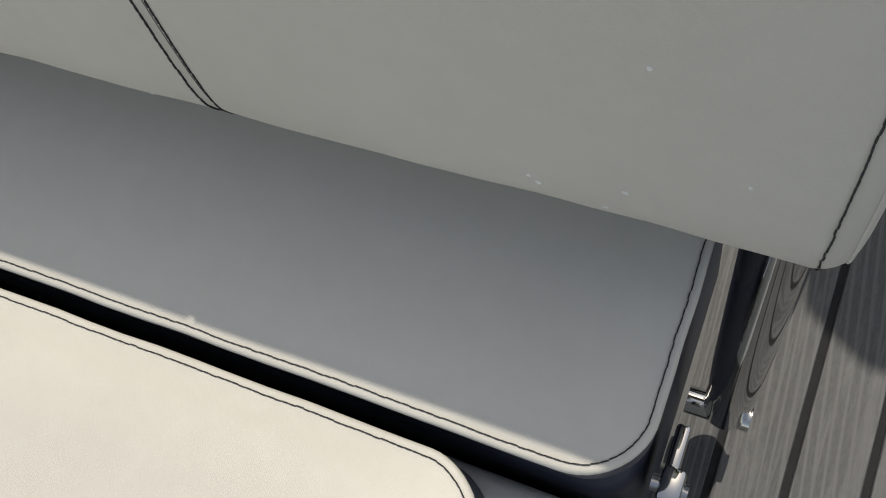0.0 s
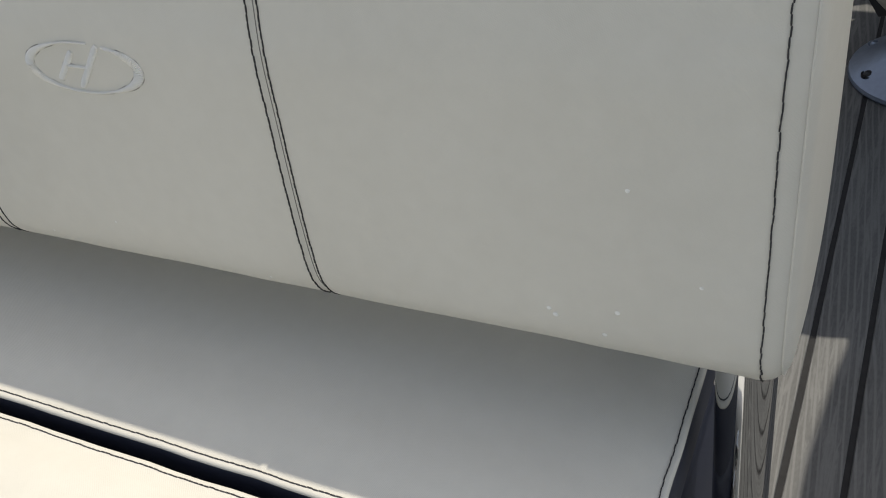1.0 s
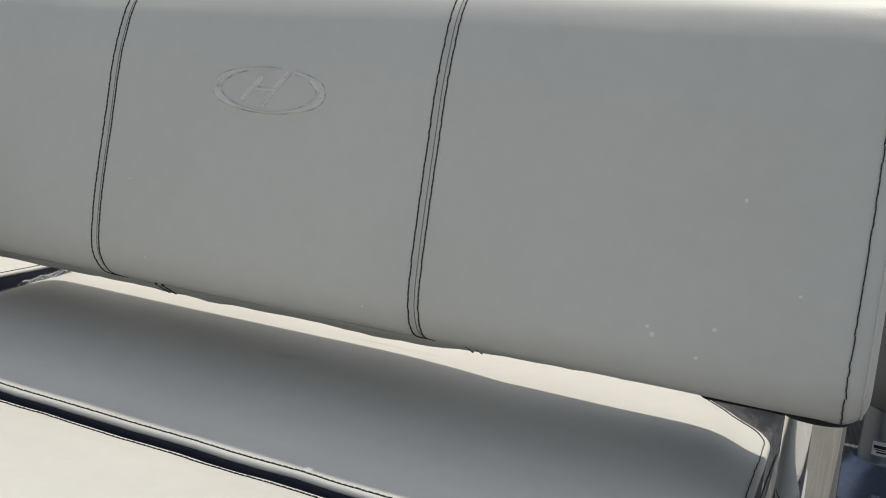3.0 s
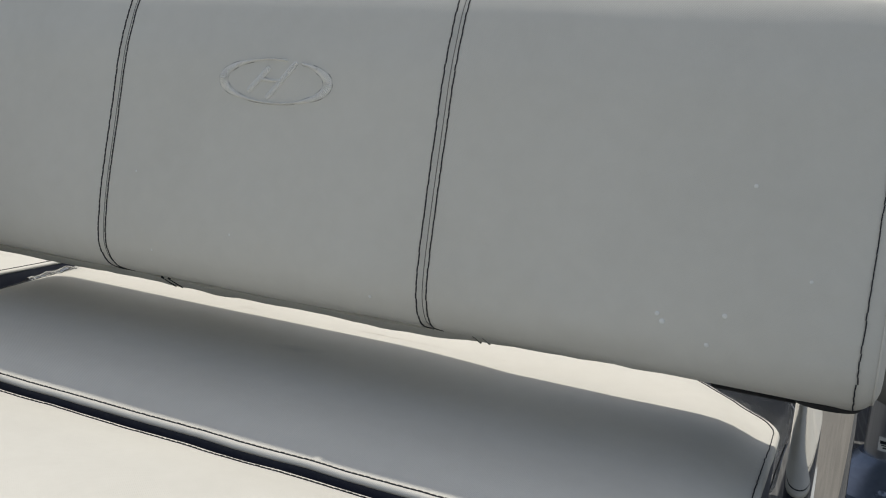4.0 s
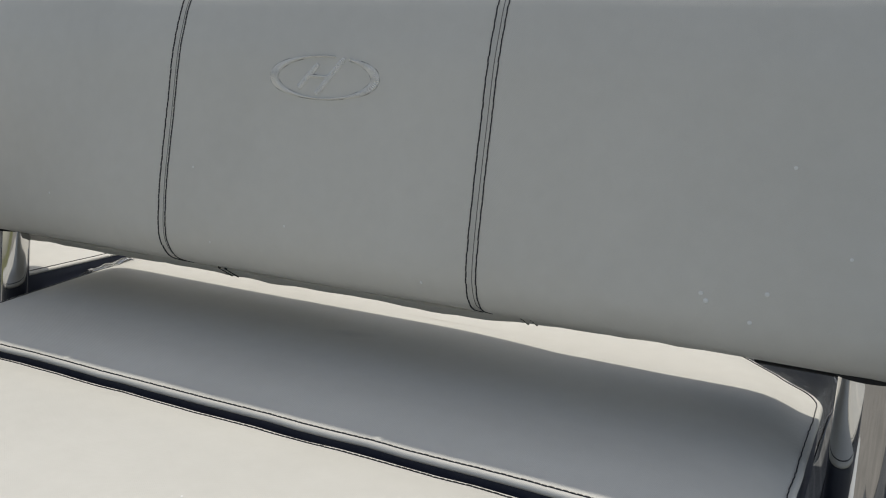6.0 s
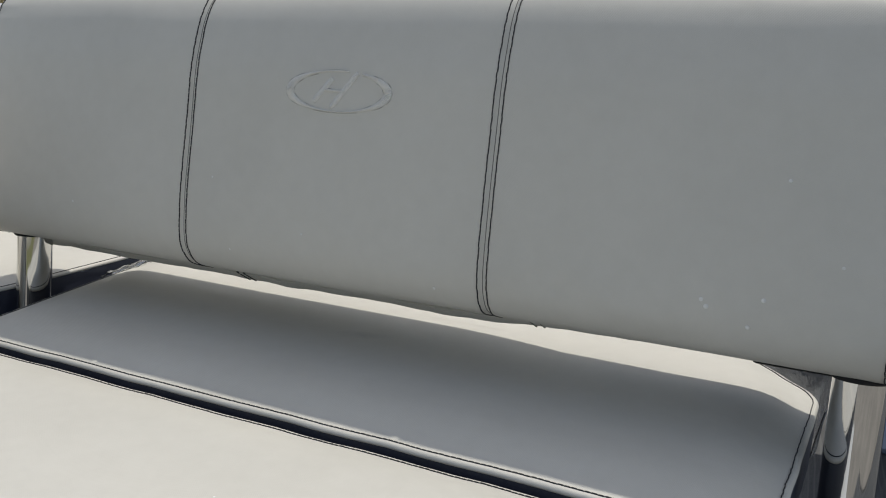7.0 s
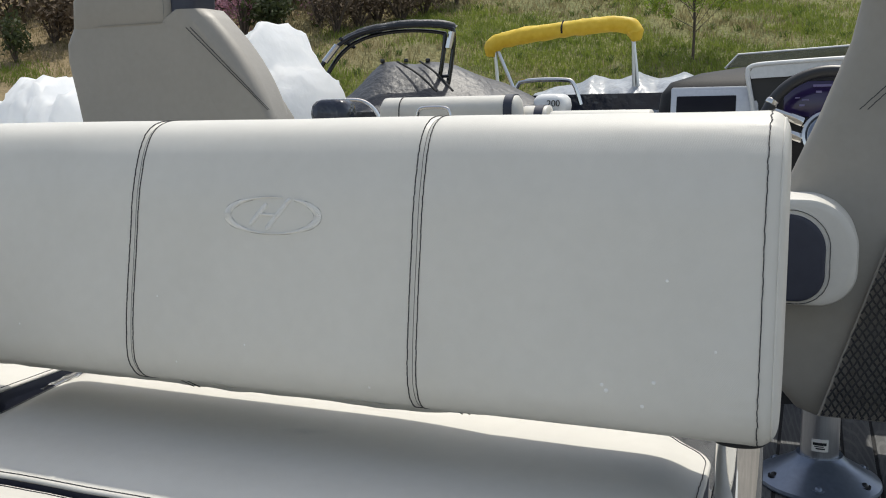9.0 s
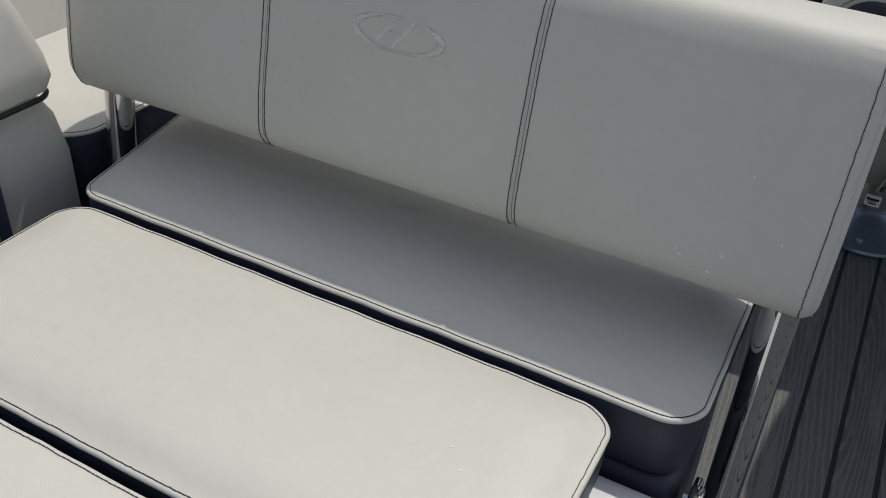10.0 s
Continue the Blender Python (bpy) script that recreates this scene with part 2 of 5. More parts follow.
# ---- building helpers ----
def finish(bm, sharp=0.7):
    bmesh.ops.recalc_face_normals(bm, faces=bm.faces)
    for fc in bm.faces:
        fc.smooth = True
    for e in bm.edges:
        if len(e.link_faces) == 2 and e.calc_face_angle(0) > sharp:
            e.smooth = False


def part(name, bm, mat, parent=None, label="", kind="", sharp=0.7):
    finish(bm, sharp)
    me = bpy.data.meshes.new(name)
    bm.to_mesh(me)
    bm.free()
    me.materials.append(mat)
    ob = new(name, me)
    ob.parent = parent
    return tagged(ob, label=label, kind=kind)


def thing(name, at=(0, 0, 0), label="", category="", group="", kind="", turn=0.0):
    ob = new(name)
    ob.empty_display_size = 0.05
    ob.matrix_basis = pose(*at, 0, 0, turn)
    return tagged(ob, label, category, group, kind)


def raw(name, verts, faces, mat, parent=None, label="", kind="", smooth=False):
    me = bpy.data.meshes.new(name)
    me.from_pydata(verts, [], faces)
    me.update()
    me.materials.append(mat)
    if smooth:
        me.polygons.foreach_set("use_smooth", [True] * len(me.polygons))
    ob = new(name, me)
    ob.parent = parent
    return tagged(ob, label=label, kind=kind)


def loft(bm, rings, cap0=True, cap1=True, closed=True):
    rows = [[bm.verts.new(p) for p in r] for r in rings]
    n = len(rows[0])
    for a, b in zip(rows, rows[1:]):
        for i in range(n if closed else n - 1):
            j = (i + 1) % n
            bm.faces.new((a[i], a[j], b[j], b[i]))
    if cap0:
        bm.faces.new(rows[0])
    if cap1:
        bm.faces.new(rows[-1])
    return bm


def box(bm, cx, cy, cz, sx, sy, sz, bevel=0.004, seg=2, m=None):
    r = bmesh.ops.create_cube(bm, size=1.0)
    bmesh.ops.scale(bm, vec=(sx, sy, sz), verts=r["verts"])
    bmesh.ops.translate(bm, vec=(cx, cy, cz), verts=r["verts"])
    if bevel:
        es = list({e for v in r["verts"] for e in v.link_edges})
        out = bmesh.ops.bevel(bm, geom=es, offset=bevel, segments=seg, affect="EDGES", profile=0.5)
        vs = list({v for fc in out["faces"] for v in fc.verts} | {v for v in r["verts"] if v.is_valid})
    else:
        vs = r["verts"]
    if m is not None:
        bmesh.ops.transform(bm, matrix=m, verts=vs)
    return bm


def smooth_path(pts, per=8, closed=False):
    """Points along a smooth curve through pts."""
    P = [Vector(p) for p in pts]
    n = len(P)
    out = []
    for i in range(n if closed else n - 1):
        if closed:
            a, b, c, d = P[i - 1], P[i], P[(i + 1) % n], P[(i + 2) % n]
        else:
            a, b, c, d = P[max(i - 1, 0)], P[i], P[i + 1], P[min(i + 2, n - 1)]
        for k in range(per):
            t = k / per
            out.append(0.5 * ((2 * b) + (c - a) * t + (2 * a - 5 * b + 4 * c - d) * t * t + (3 * b - a - 3 * c + d) * t ** 3))
    if not closed:
        out.append(P[-1])
    return out


def sweep(bm, pts, r, n=12, closed=False, flat=1.0):
    """A round bar along pts; r is one radius or one per point."""
    P = [Vector(p) for p in pts]
    R = [r] * len(P) if isinstance(r, (int, float)) else list(r)
    rings, side = [], None
    for i, p in enumerate(P):
        a, b = (P[i - 1], P[(i + 1) % len(P)]) if closed else (P[max(i - 1, 0)], P[min(i + 1, len(P) - 1)])
        t = (b - a).normalized()
        if side is None:
            side = t.orthogonal().normalized()
        side = (side - t * side.dot(t)).normalized()
        up = t.cross(side)
        rings.append([p + R[i] * (math.cos(k * 2 * math.pi / n) * side + flat * math.sin(k * 2 * math.pi / n) * up) for k in range(n)])
    if closed:
        rings.append(rings[0])
        rows = [[bm.verts.new(q) for q in rg] for rg in rings[:-1]]
        for i in range(len(rows)):
            a, b = rows[i], rows[(i + 1) % len(rows)]
            for k in range(n):
                bm.faces.new((a[k], a[(k + 1) % n], b[(k + 1) % n], b[k]))
        return bm
    return loft(bm, rings)


def lathe(bm, prof, n=40, at=(0, 0, 0)):
    """A turned shape from (radius, height) pairs."""
    return loft(bm, [[Vector((at[0] + r * math.cos(k * 2 * math.pi / n), at[1] + r * math.sin(k * 2 * math.pi / n), at[2] + z))
                      for k in range(n)] for r, z in prof])


def stitches(pts, normals, pitch=0.0056, fill=1.02, wide=0.00085, jitter=0.00030):
    """Short raised thread dashes along a line on a surface."""
    rnd = random.Random(int(len(pts) * 7 + abs(pts[0][0]) * 1000))
    verts, faces = [], []
    carry, k = 0.0, 0
    for i in range(len(pts) - 1):
        a, b = pts[i], pts[i + 1]
        d = (b - a).length
        if d < 1e-9:
            continue
        t = (b - a) / d
        nn = normals[i]
        s = t.cross(nn).normalized()
        while carry < d:
            c = a + t * carry + s * rnd.uniform(-jitter, jitter)
            h = pitch * fill / 2
            base = len(verts)
            for u, wd, up in ((-h, 0.75, 0.0003), (-h * 0.6, 1, 0.0007), (h * 0.6, 1, 0.0007), (h, 0.75, 0.0003)):
                for q in (-1, 1):
                    verts.append(c + t * u + s * q * wide / 2 * wd + nn * up)
                    verts.append(c + t * u + s * q * wide / 2 * wd - nn * 0.0012)
            for g in range(3):
                o = base + 4 * g
                faces += [(o, o + 2, o + 6, o + 4), (o, o + 4, o + 5, o + 1), (o + 2, o + 3, o + 7, o + 6)]
            carry += pitch
        carry -= d
    return verts, faces


# ---- sizes of the seat group (metres; the deck is z = 0) ----
K = 0.85
SEAT = 0.412
PIVOT = Vector((0.0, 0.082, 0.147))
HINGE = Vector((0.0, 0.0985, 0.1457))      # the pivot end of the tubes, swung part of the way forward


# ---- swing-back: padded backrest on two tubes, turning on a pivot by the seat base ----
LEAN = radians(22.1)
FORWARD = 14.5
CONTROL = [(0.100, -0.021), (0.062, -0.020), (0.037, -0.017), (0.014, -0.009), (-0.001, 0.010), (-0.007, 0.036), (-0.008, 0.080),
           (-0.006, 0.130), (-0.003, 0.190), (0.000, 0.240), (0.006, 0.275), (0.013, 0.303), (0.026, 0.327), (0.048, 0.342), (0.080, 0.349),
           (0.125, 0.346), (0.170, 0.332), (0.200, 0.300), (0.213, 0.24), (0.216, 0.15), (0.210, 0.07), (0.190, 0.022), (0.150, -0.008)]
FRONT = range(17, 78)
PROFILE = [Vector((p.x * K, p.y * K)) for p in smooth_path([(a, b, 0) for a, b in CONTROL], 6, True)]
NP = len(PROFILE)
PN = []
for i in range(NP):
    tg = (PROFILE[(i + 1) % NP] - PROFILE[i - 1]).normalized()
    PN.append(Vector((-tg.y, tg.x)))          # points outwards
if PN[36].x > 0:
    PN = [-v for v in PN]
X0, X1, ROUND = -0.832 * K, 0.411 * K, 0.020
SEAMS = (-0.42 * K, 0.0)
BU, BN = Vector((0, math.sin(LEAN), math.cos(LEAN))), Vector((0, math.cos(LEAN), -math.sin(LEAN)))
BORG = Vector((0, 0.217 * K, 0.5773 * K)) - PIVOT


def on_back(x, w, u):
    return BORG + Vector((x, 0, 0)) + BN * w + BU * u


def back_point(x, i, lift=0.0):
    """A point on the padded skin: station x across, i round the section."""
    d = min(x - X0, X1 - x)
    ins = 0.0
    if d < ROUND:
        ins = ROUND - math.sqrt(max(0.0, ROUND ** 2 - (ROUND - d) ** 2))
    for s in SEAMS:
        ins += 0.0022 * math.exp(-((x - s) / 0.0035) ** 2)
    pull = 0.0007 * noise.noise((x * 9, i * 0.10, 3.1)) + 0.0013 * noise.noise((x * 3.0, i * 0.04, 7.7))
    low = math.exp(-((i % NP - 26) / 8.0) ** 2)
    pull += low * 0.0013 * noise.noise((x * 22, 1.7, i * 0.05))
    for cx_, ci, amp, sl in ((0.10, 30, 0.0013, 1.0), (-0.165, 34, 0.0012, 1.0), (-0.30, 31, 0.0011, 1.0), (0.03, 31, 0.0008, -1.0)):
        a_, b_ = (x - cx_) / 0.030, (i % NP - ci) / 5.0
        pull += amp * math.exp(-((a_ + sl * b_) ** 2) * 3.0 - (a_ - sl * b_) ** 2 * 0.35)
    if d < 0.075:
        pull += 0.0013 * noise.noise((i * 0.6, x * 18, 2.0)) * math.exp(-((d - 0.026) / 0.018) ** 2)
    p = PROFILE[i % NP] + PN[i % NP] * (lift + pull - ins)
    return on_back(x, p.x, p.y)


def back_normal(i):
    v = PN[i % NP]
    return (BN * v.x + BU * v.y).normalized()


def make_swing_back():
    root = thing("swing_back", HINGE, "beige vinyl backrest swung part forward on steel tubes over the bench", "backrest")
    root.rotation_euler = (radians(FORWARD), 0, 0)
    xs = set()
    for k in range(9):
        a = math.pi / 2 * k / 8
        xs |= {X0 + ROUND * (1 - math.cos(a)), X1 - ROUND * (1 - math.cos(a))}
    xs |= {X0 + ROUND + (X1 - X0 - 2 * ROUND) * k / 90 for k in range(91)}
    for s in SEAMS:
        xs |= {s + q * 0.0014 for q in range(-6, 7)}
    xs = sorted({round(x, 5) for x in xs})
    bm = bmesh.new()
    loft(bm, [[back_point(x, i) for i in range(NP)] for x in xs])
    pad = part("pad", bm, BEIGE, root, sharp=1.2)
    # double stitching either side of each seam, on over the top
    for s in SEAMS:
        for off in (-0.0048, 0.0048):
            idx = list(range(10, 94))
            sv, sf = stitches([back_point(s + off, i, 0.0002) for i in idx], [back_normal(i) for i in idx])
            raw("stitching", sv, sf, THREAD, pad, "black thread stitching", "stuff")
        # thin grey line paints the shade in the seam's shallow crease
        bm = bmesh.new()
        sweep(bm, [back_point(s, i, 0.0001) for i in range(10, 94)], 0.0004, 5)
        part("crease_shade", bm, THREAD_AND_GROOVE_SHADE, pad, "thin grey line painting the crease's shade between the stitch rows")
    for xe in (X1 - 0.0165, X0 + 0.0165):
        idx = list(range(9, 94))
        wob = [xe + 0.0012 * noise.noise((i * 0.5, xe * 9, 0)) for i in idx]
        sv, sf = stitches([back_point(w, i, 0.0002) for w, i in zip(wob, idx)], [back_normal(i) for i in idx], wide=0.0009)
        raw("stitching", sv, sf, THREAD, pad, "black thread stitching", "stuff")
    for xe in (X1 - 0.0045, X0 + 0.0045):
        bm = bmesh.new()
        sweep(bm, [back_point(xe, i, 0.0004) for i in range(9, 94)], 0.0011, 6)
        part("corner_welt", bm, BEIGE, pad, "narrow welt where front and end panels meet")
    # loose flap that closes the underside, with a dark slit and foam above it
    bm = bmesh.new()
    n = 60
    xa, xb = -0.80 * K, 0.285 * K

    def taper(x):
        """0 along most of the flap, 1 at its free end."""
        q = max(0.0, ((x - xa) / (xb - xa) - 0.62) / 0.38)
        return q * q * (3 - 2 * q)

    rings = []
    for k in range(n + 1):
        x = xa + (xb - xa) * k / n
        sag = 0.0024 * noise.noise((x * 9, 0, 0)) + 0.0018 * noise.noise((x * 31, 5, 0))
        e = taper(x)
        ring = []
        for w, u in ((0.042, -0.0235), (0.062, -0.034), (0.110, -0.037), (0.165, -0.020), (0.165, -0.010), (0.110, -0.029),
                     (0.062, -0.027), (0.046, -0.0195)):
            ring.append(on_back(x, w * K + 0.030 - 0.034 * e * (w / 0.165), (u * K) - 0.002 + sag * (1 if w < 0.1 else 0.3) + 0.012 * e))
        rings.append(ring)
    loft(bm, rings)
    flap = part("underside_flap", bm, BEIGE, root, "loose beige flap under the pad")
    for s in SEAMS:
        for off in (0.020, 0.029):
            pts = [on_back(s + off + 0.004 * q, (0.0415 + 0.018 * q) * K + 0.030, (-0.0263 - 0.0100 * q) * K + 0.0135 * taper(s + off)) for q in (0, 0.5, 1.0)]
            sv, sf = stitches(pts, [(BN * -0.5 - BU * 0.86).normalized()] * 3)
            raw("stitching", sv, sf, THREAD, flap, "black thread stitching", "stuff")
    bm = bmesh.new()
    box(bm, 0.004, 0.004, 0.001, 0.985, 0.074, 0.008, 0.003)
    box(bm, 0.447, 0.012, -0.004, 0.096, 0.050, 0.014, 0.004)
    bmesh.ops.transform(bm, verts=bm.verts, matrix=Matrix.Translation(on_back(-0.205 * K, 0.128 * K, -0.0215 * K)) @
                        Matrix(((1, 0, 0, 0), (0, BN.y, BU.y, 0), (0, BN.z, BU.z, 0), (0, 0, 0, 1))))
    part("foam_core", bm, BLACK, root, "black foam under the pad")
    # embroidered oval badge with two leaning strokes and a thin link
    cx, cu = -0.2020 * K, 0.2170 * K
    rx, ru = 0.0670 * K, 0.0232 * K

    def skin(x, u):
        best = min(FRONT, key=lambda i: abs(PROFILE[i].y - u))
        a = PROFILE[best]
        return on_back(x, a.x + 0.0002, u), back_normal(best)

    def ribbon(name, pts, width):
        bm = bmesh.new()
        rings = []
        fine = []
        for k in range(len(pts) - 1):
            steps = max(1, round((Vector(pts[k + 1]) - Vector(pts[k])).length / 0.0009))
            for j in range(steps):
                q = j / steps
                fine.append(((pts[k][0] * (1 - q) + pts[k + 1][0] * q, pts[k][1] * (1 - q) + pts[k + 1][1] * q), width[k] * (1 - q) + width[k + 1] * q))
        fine.append((pts[-1], width[-1]))
        pts = [f_[0] for f_ in fine]
        for k, ((x, u), wd) in enumerate(fine):
            rib = 1.0 if k % 2 else 0.6
            ax, au = pts[max(k - 1, 0)]
            bx, bu = pts[min(k + 1, len(pts) - 1)]
            t = Vector((bx - ax, bu - au)).normalized()
            sd = Vector((-t.y, t.x))
            ring = []
            for q, h in ((-1, -0.001), (-0.92, 0.0014), (-0.4, 0.0028), (0.4, 0.0028), (0.92, 0.0014), (1, -0.001)):
                p, nn = skin(x + sd.x * q * wd / 2, u + sd.y * q * wd / 2)
                ring.append(p + nn * (h * rib if h > 0 else h))
            rings.append(ring)
        loft(bm, rings)
        stroke = part(name, bm, WHITE_THREAD, badge, "")
        # grey line along either side of the stroke, painting the shade of its groove
        for side in (-1, 1):
            bm = bmesh.new()
            line = []
            for k in range(0, len(fine), 3):
                (x, u), wd = fine[k]
                ax, au = pts[max(k - 1, 0)]
                bx, bu = pts[min(k + 1, len(pts) - 1)]
                t = Vector((bx - ax, bu - au)).normalized()
                p, nn = skin(x - t.y * side * (wd / 2 + 0.0004), u + t.x * side * (wd / 2 + 0.0004))
                line.append(p + nn * 0.0001)
            sweep(bm, line, 0.00038, 5)
            part("groove_shade", bm, THREAD_AND_GROOVE_SHADE, stroke, "grey line painting the groove's shade beside the stroke")
        return stroke

    badge = new("badge")
    badge.parent = root
    tagged(badge, label="raised silver-white embroidered oval badge")
    arc = [math.radians(a) for a in range(78, 401, 4)]
    ribbon("oval_stroke", [(cx + rx * math.cos(a), cu + ru * math.sin(a)) for a in arc],
           [0.0016 + 0.0075 * abs(math.cos(a)) ** 3 for a in arc])
    arc2 = [math.radians(a) for a in range(40, 63, 2)]
    ribbon("oval_stroke", [(cx + rx * math.cos(a), cu + ru * math.sin(a)) for a in arc2],
           [0.0012 + 0.0075 * abs(math.cos(a)) ** 3 for a in arc2])
    for x, u0, u1, dx in ((cx - 0.020 * K, -0.0125 * K, 0.0145 * K, 0.024 * K), (cx + 0.009 * K, -0.0185 * K, 0.0215 * K, 0.033 * K)):
        ribbon("slanted_stroke", [(x - dx / 2 + dx * k / 10, cu + u0 + (u1 - u0) * k / 10) for k in range(11)],
               [0.006 if 0 < k < 10 else 0.004 for k in range(11)])
    ribbon("cross_stroke", [(cx - 0.018 * K + 0.029 * K * k / 6, cu + 0.001 - 0.0008 * k / 6) for k in range(7)], [0.0026] * 7)
    # tubes: polished steel from under the pad to the pivot block
    for tx in (0.371 * K, -0.786 * K):
        top = on_back(tx, 0.066 * K, 0.01)
        foot = Vector((tx + 0.004, -0.004, -0.070))
        bm = bmesh.new()
        d = (top - foot)
        sweep(bm, [foot + d * q for q in (0, 0.02, 0.3, 0.6, 0.9, 1.0)], [0.019, 0.0212, 0.0216, 0.0216, 0.0216, 0.0216], 28)
        part("tube", bm, CHROME, root, "polished stainless steel tube")
        bm = bmesh.new()
        collar = on_back(tx, 0.064 * K, -0.014)
        sweep(bm, [collar - d.normalized() * 0.004, collar, collar + d.normalized() * 0.012], [0.0225, 0.0255, 0.024], 28)
        part("collar", bm, BLACK, root, "black collar")
        bm = bmesh.new()
        sweep(bm, [foot + Vector((-0.035, 0, 0.01)), foot + Vector((0.022, 0, 0.01))], 0.013, 18)
        part("pivot_pin", bm, CHROME, root)
    return root


make_swing_back()


def drop_at(x, u, r, label):
    i = min(FRONT, key=lambda k: abs(PROFILE[k].y - u * K))
    m = pose(*HINGE, FORWARD)
    p, nn = m @ back_point(x * K, i), (m.to_3x3() @ back_normal(i)).normalized()
    q = nn.to_track_quat("Z", "Y").to_matrix().to_4x4()
    bm = bmesh.new()
    lathe(bm, [(r * math.cos(a), r * 0.45 * math.sin(a)) for a in (0.0, 0.3, 0.6, 0.9, 1.2, 1.45)], 14)
    ob = part("pale_water_drop", bm, DROP)
    ob.matrix_basis = Matrix.Translation(p - nn * 0.0002) @ q
    tagged(ob, label, "drop", "dried drops on the backrest")


# water drops: opaque whitish colour stands in for their clear glint
DROP = material("pale_water_drop", (0.70, 0.70, 0.68), (0.79, 0.79, 0.77), 0.15, bump=0)
for dx, du, dr in ((0.229, 0.045, 0.0019), (0.234, 0.037, 0.0022), (0.285, 0.049, 0.0020), (0.273, 0.021, 0.0019), (0.295, 0.162, 0.0016),
                   (-0.058, 0.010, 0.0016), (-0.345, 0.018, 0.0014), (-0.235, 0.048, 0.0013), (-0.62, 0.048, 0.0014), (-0.375, 0.100, 0.0013),
                   (0.348, 0.086, 0.0014)):
    drop_at(dx, du, dr, "small water drop on the beige vinyl, its glint painted as whitish colour")


# ---- cushions ----
def outline(x0, x1, y0, y1, radii, inset=0.0, n=14):
    """A rounded rectangle, counter-clockwise from the front left corner; radii: fl, fr, br, bl."""
    pts = []
    cs = ((x0, y0, 180, radii[0], 1, 1), (x1, y0, 270, radii[1], -1, 1), (x1, y1, 0, radii[2], -1, -1), (x0, y1, 90, radii[3], 1, -1))
    seq = []
    for cx, cy, a0, r, sx, sy in cs:
        r2 = max(r - inset, 0.004)
        ox, oy = cx + sx * (inset + r2), cy + sy * (inset + r2)
        arc = []
        for k in range(n + 1):
            a = math.radians(a0 + 90 * k / n)
            arc.append((ox + r2 * math.cos(a), oy + r2 * math.sin(a)))
        seq.append(arc)
    for q in range(4):
        pts += seq[q]
        a, b = seq[q][-1], seq[(q + 1) % 4][0]
        m = 24
        pts += [(a[0] + (b[0] - a[0]) * k / m, a[1] + (b[1] - a[1]) * k / m) for k in range(1, m)]
    return pts


def rounded(corners, radii, inset=0.0, n=12, m=24):
    """A convex outline through corners, counter-clockwise, moved inwards by inset, its corners rounded."""
    N = len(corners)
    P = [Vector(c) for c in corners]
    turn = [(P[(i + 1) % N] - P[i]).normalized() for i in range(N)]
    arcs = []
    for i in range(N):
        a, b = turn[i - 1], turn[i]
        na, nb = Vector((-a.y, a.x)), Vector((-b.y, b.x))
        k = 1 + na.dot(nb)
        p = P[i] + (na + nb) * inset / k
        r = max(radii[i] - inset, 0.004)
        c = p + (na + nb) * r / k
        a0 = math.atan2(-na.y, -na.x)
        sweep_by = (math.atan2(-nb.y, -nb.x) - a0) % (2 * math.pi)
        arcs.append([(c.x + r * math.cos(a0 + sweep_by * q / n), c.y + r * math.sin(a0 + sweep_by * q / n)) for q in range(n + 1)])
    out = []
    for i in range(N):
        out += arcs[i]
        a, b = arcs[i][-1], arcs[(i + 1) % N][0]
        out += [(a[0] + (b[0] - a[0]) * q / m, a[1] + (b[1] - a[1]) * q / m) for q in range(1, m)]
    return out


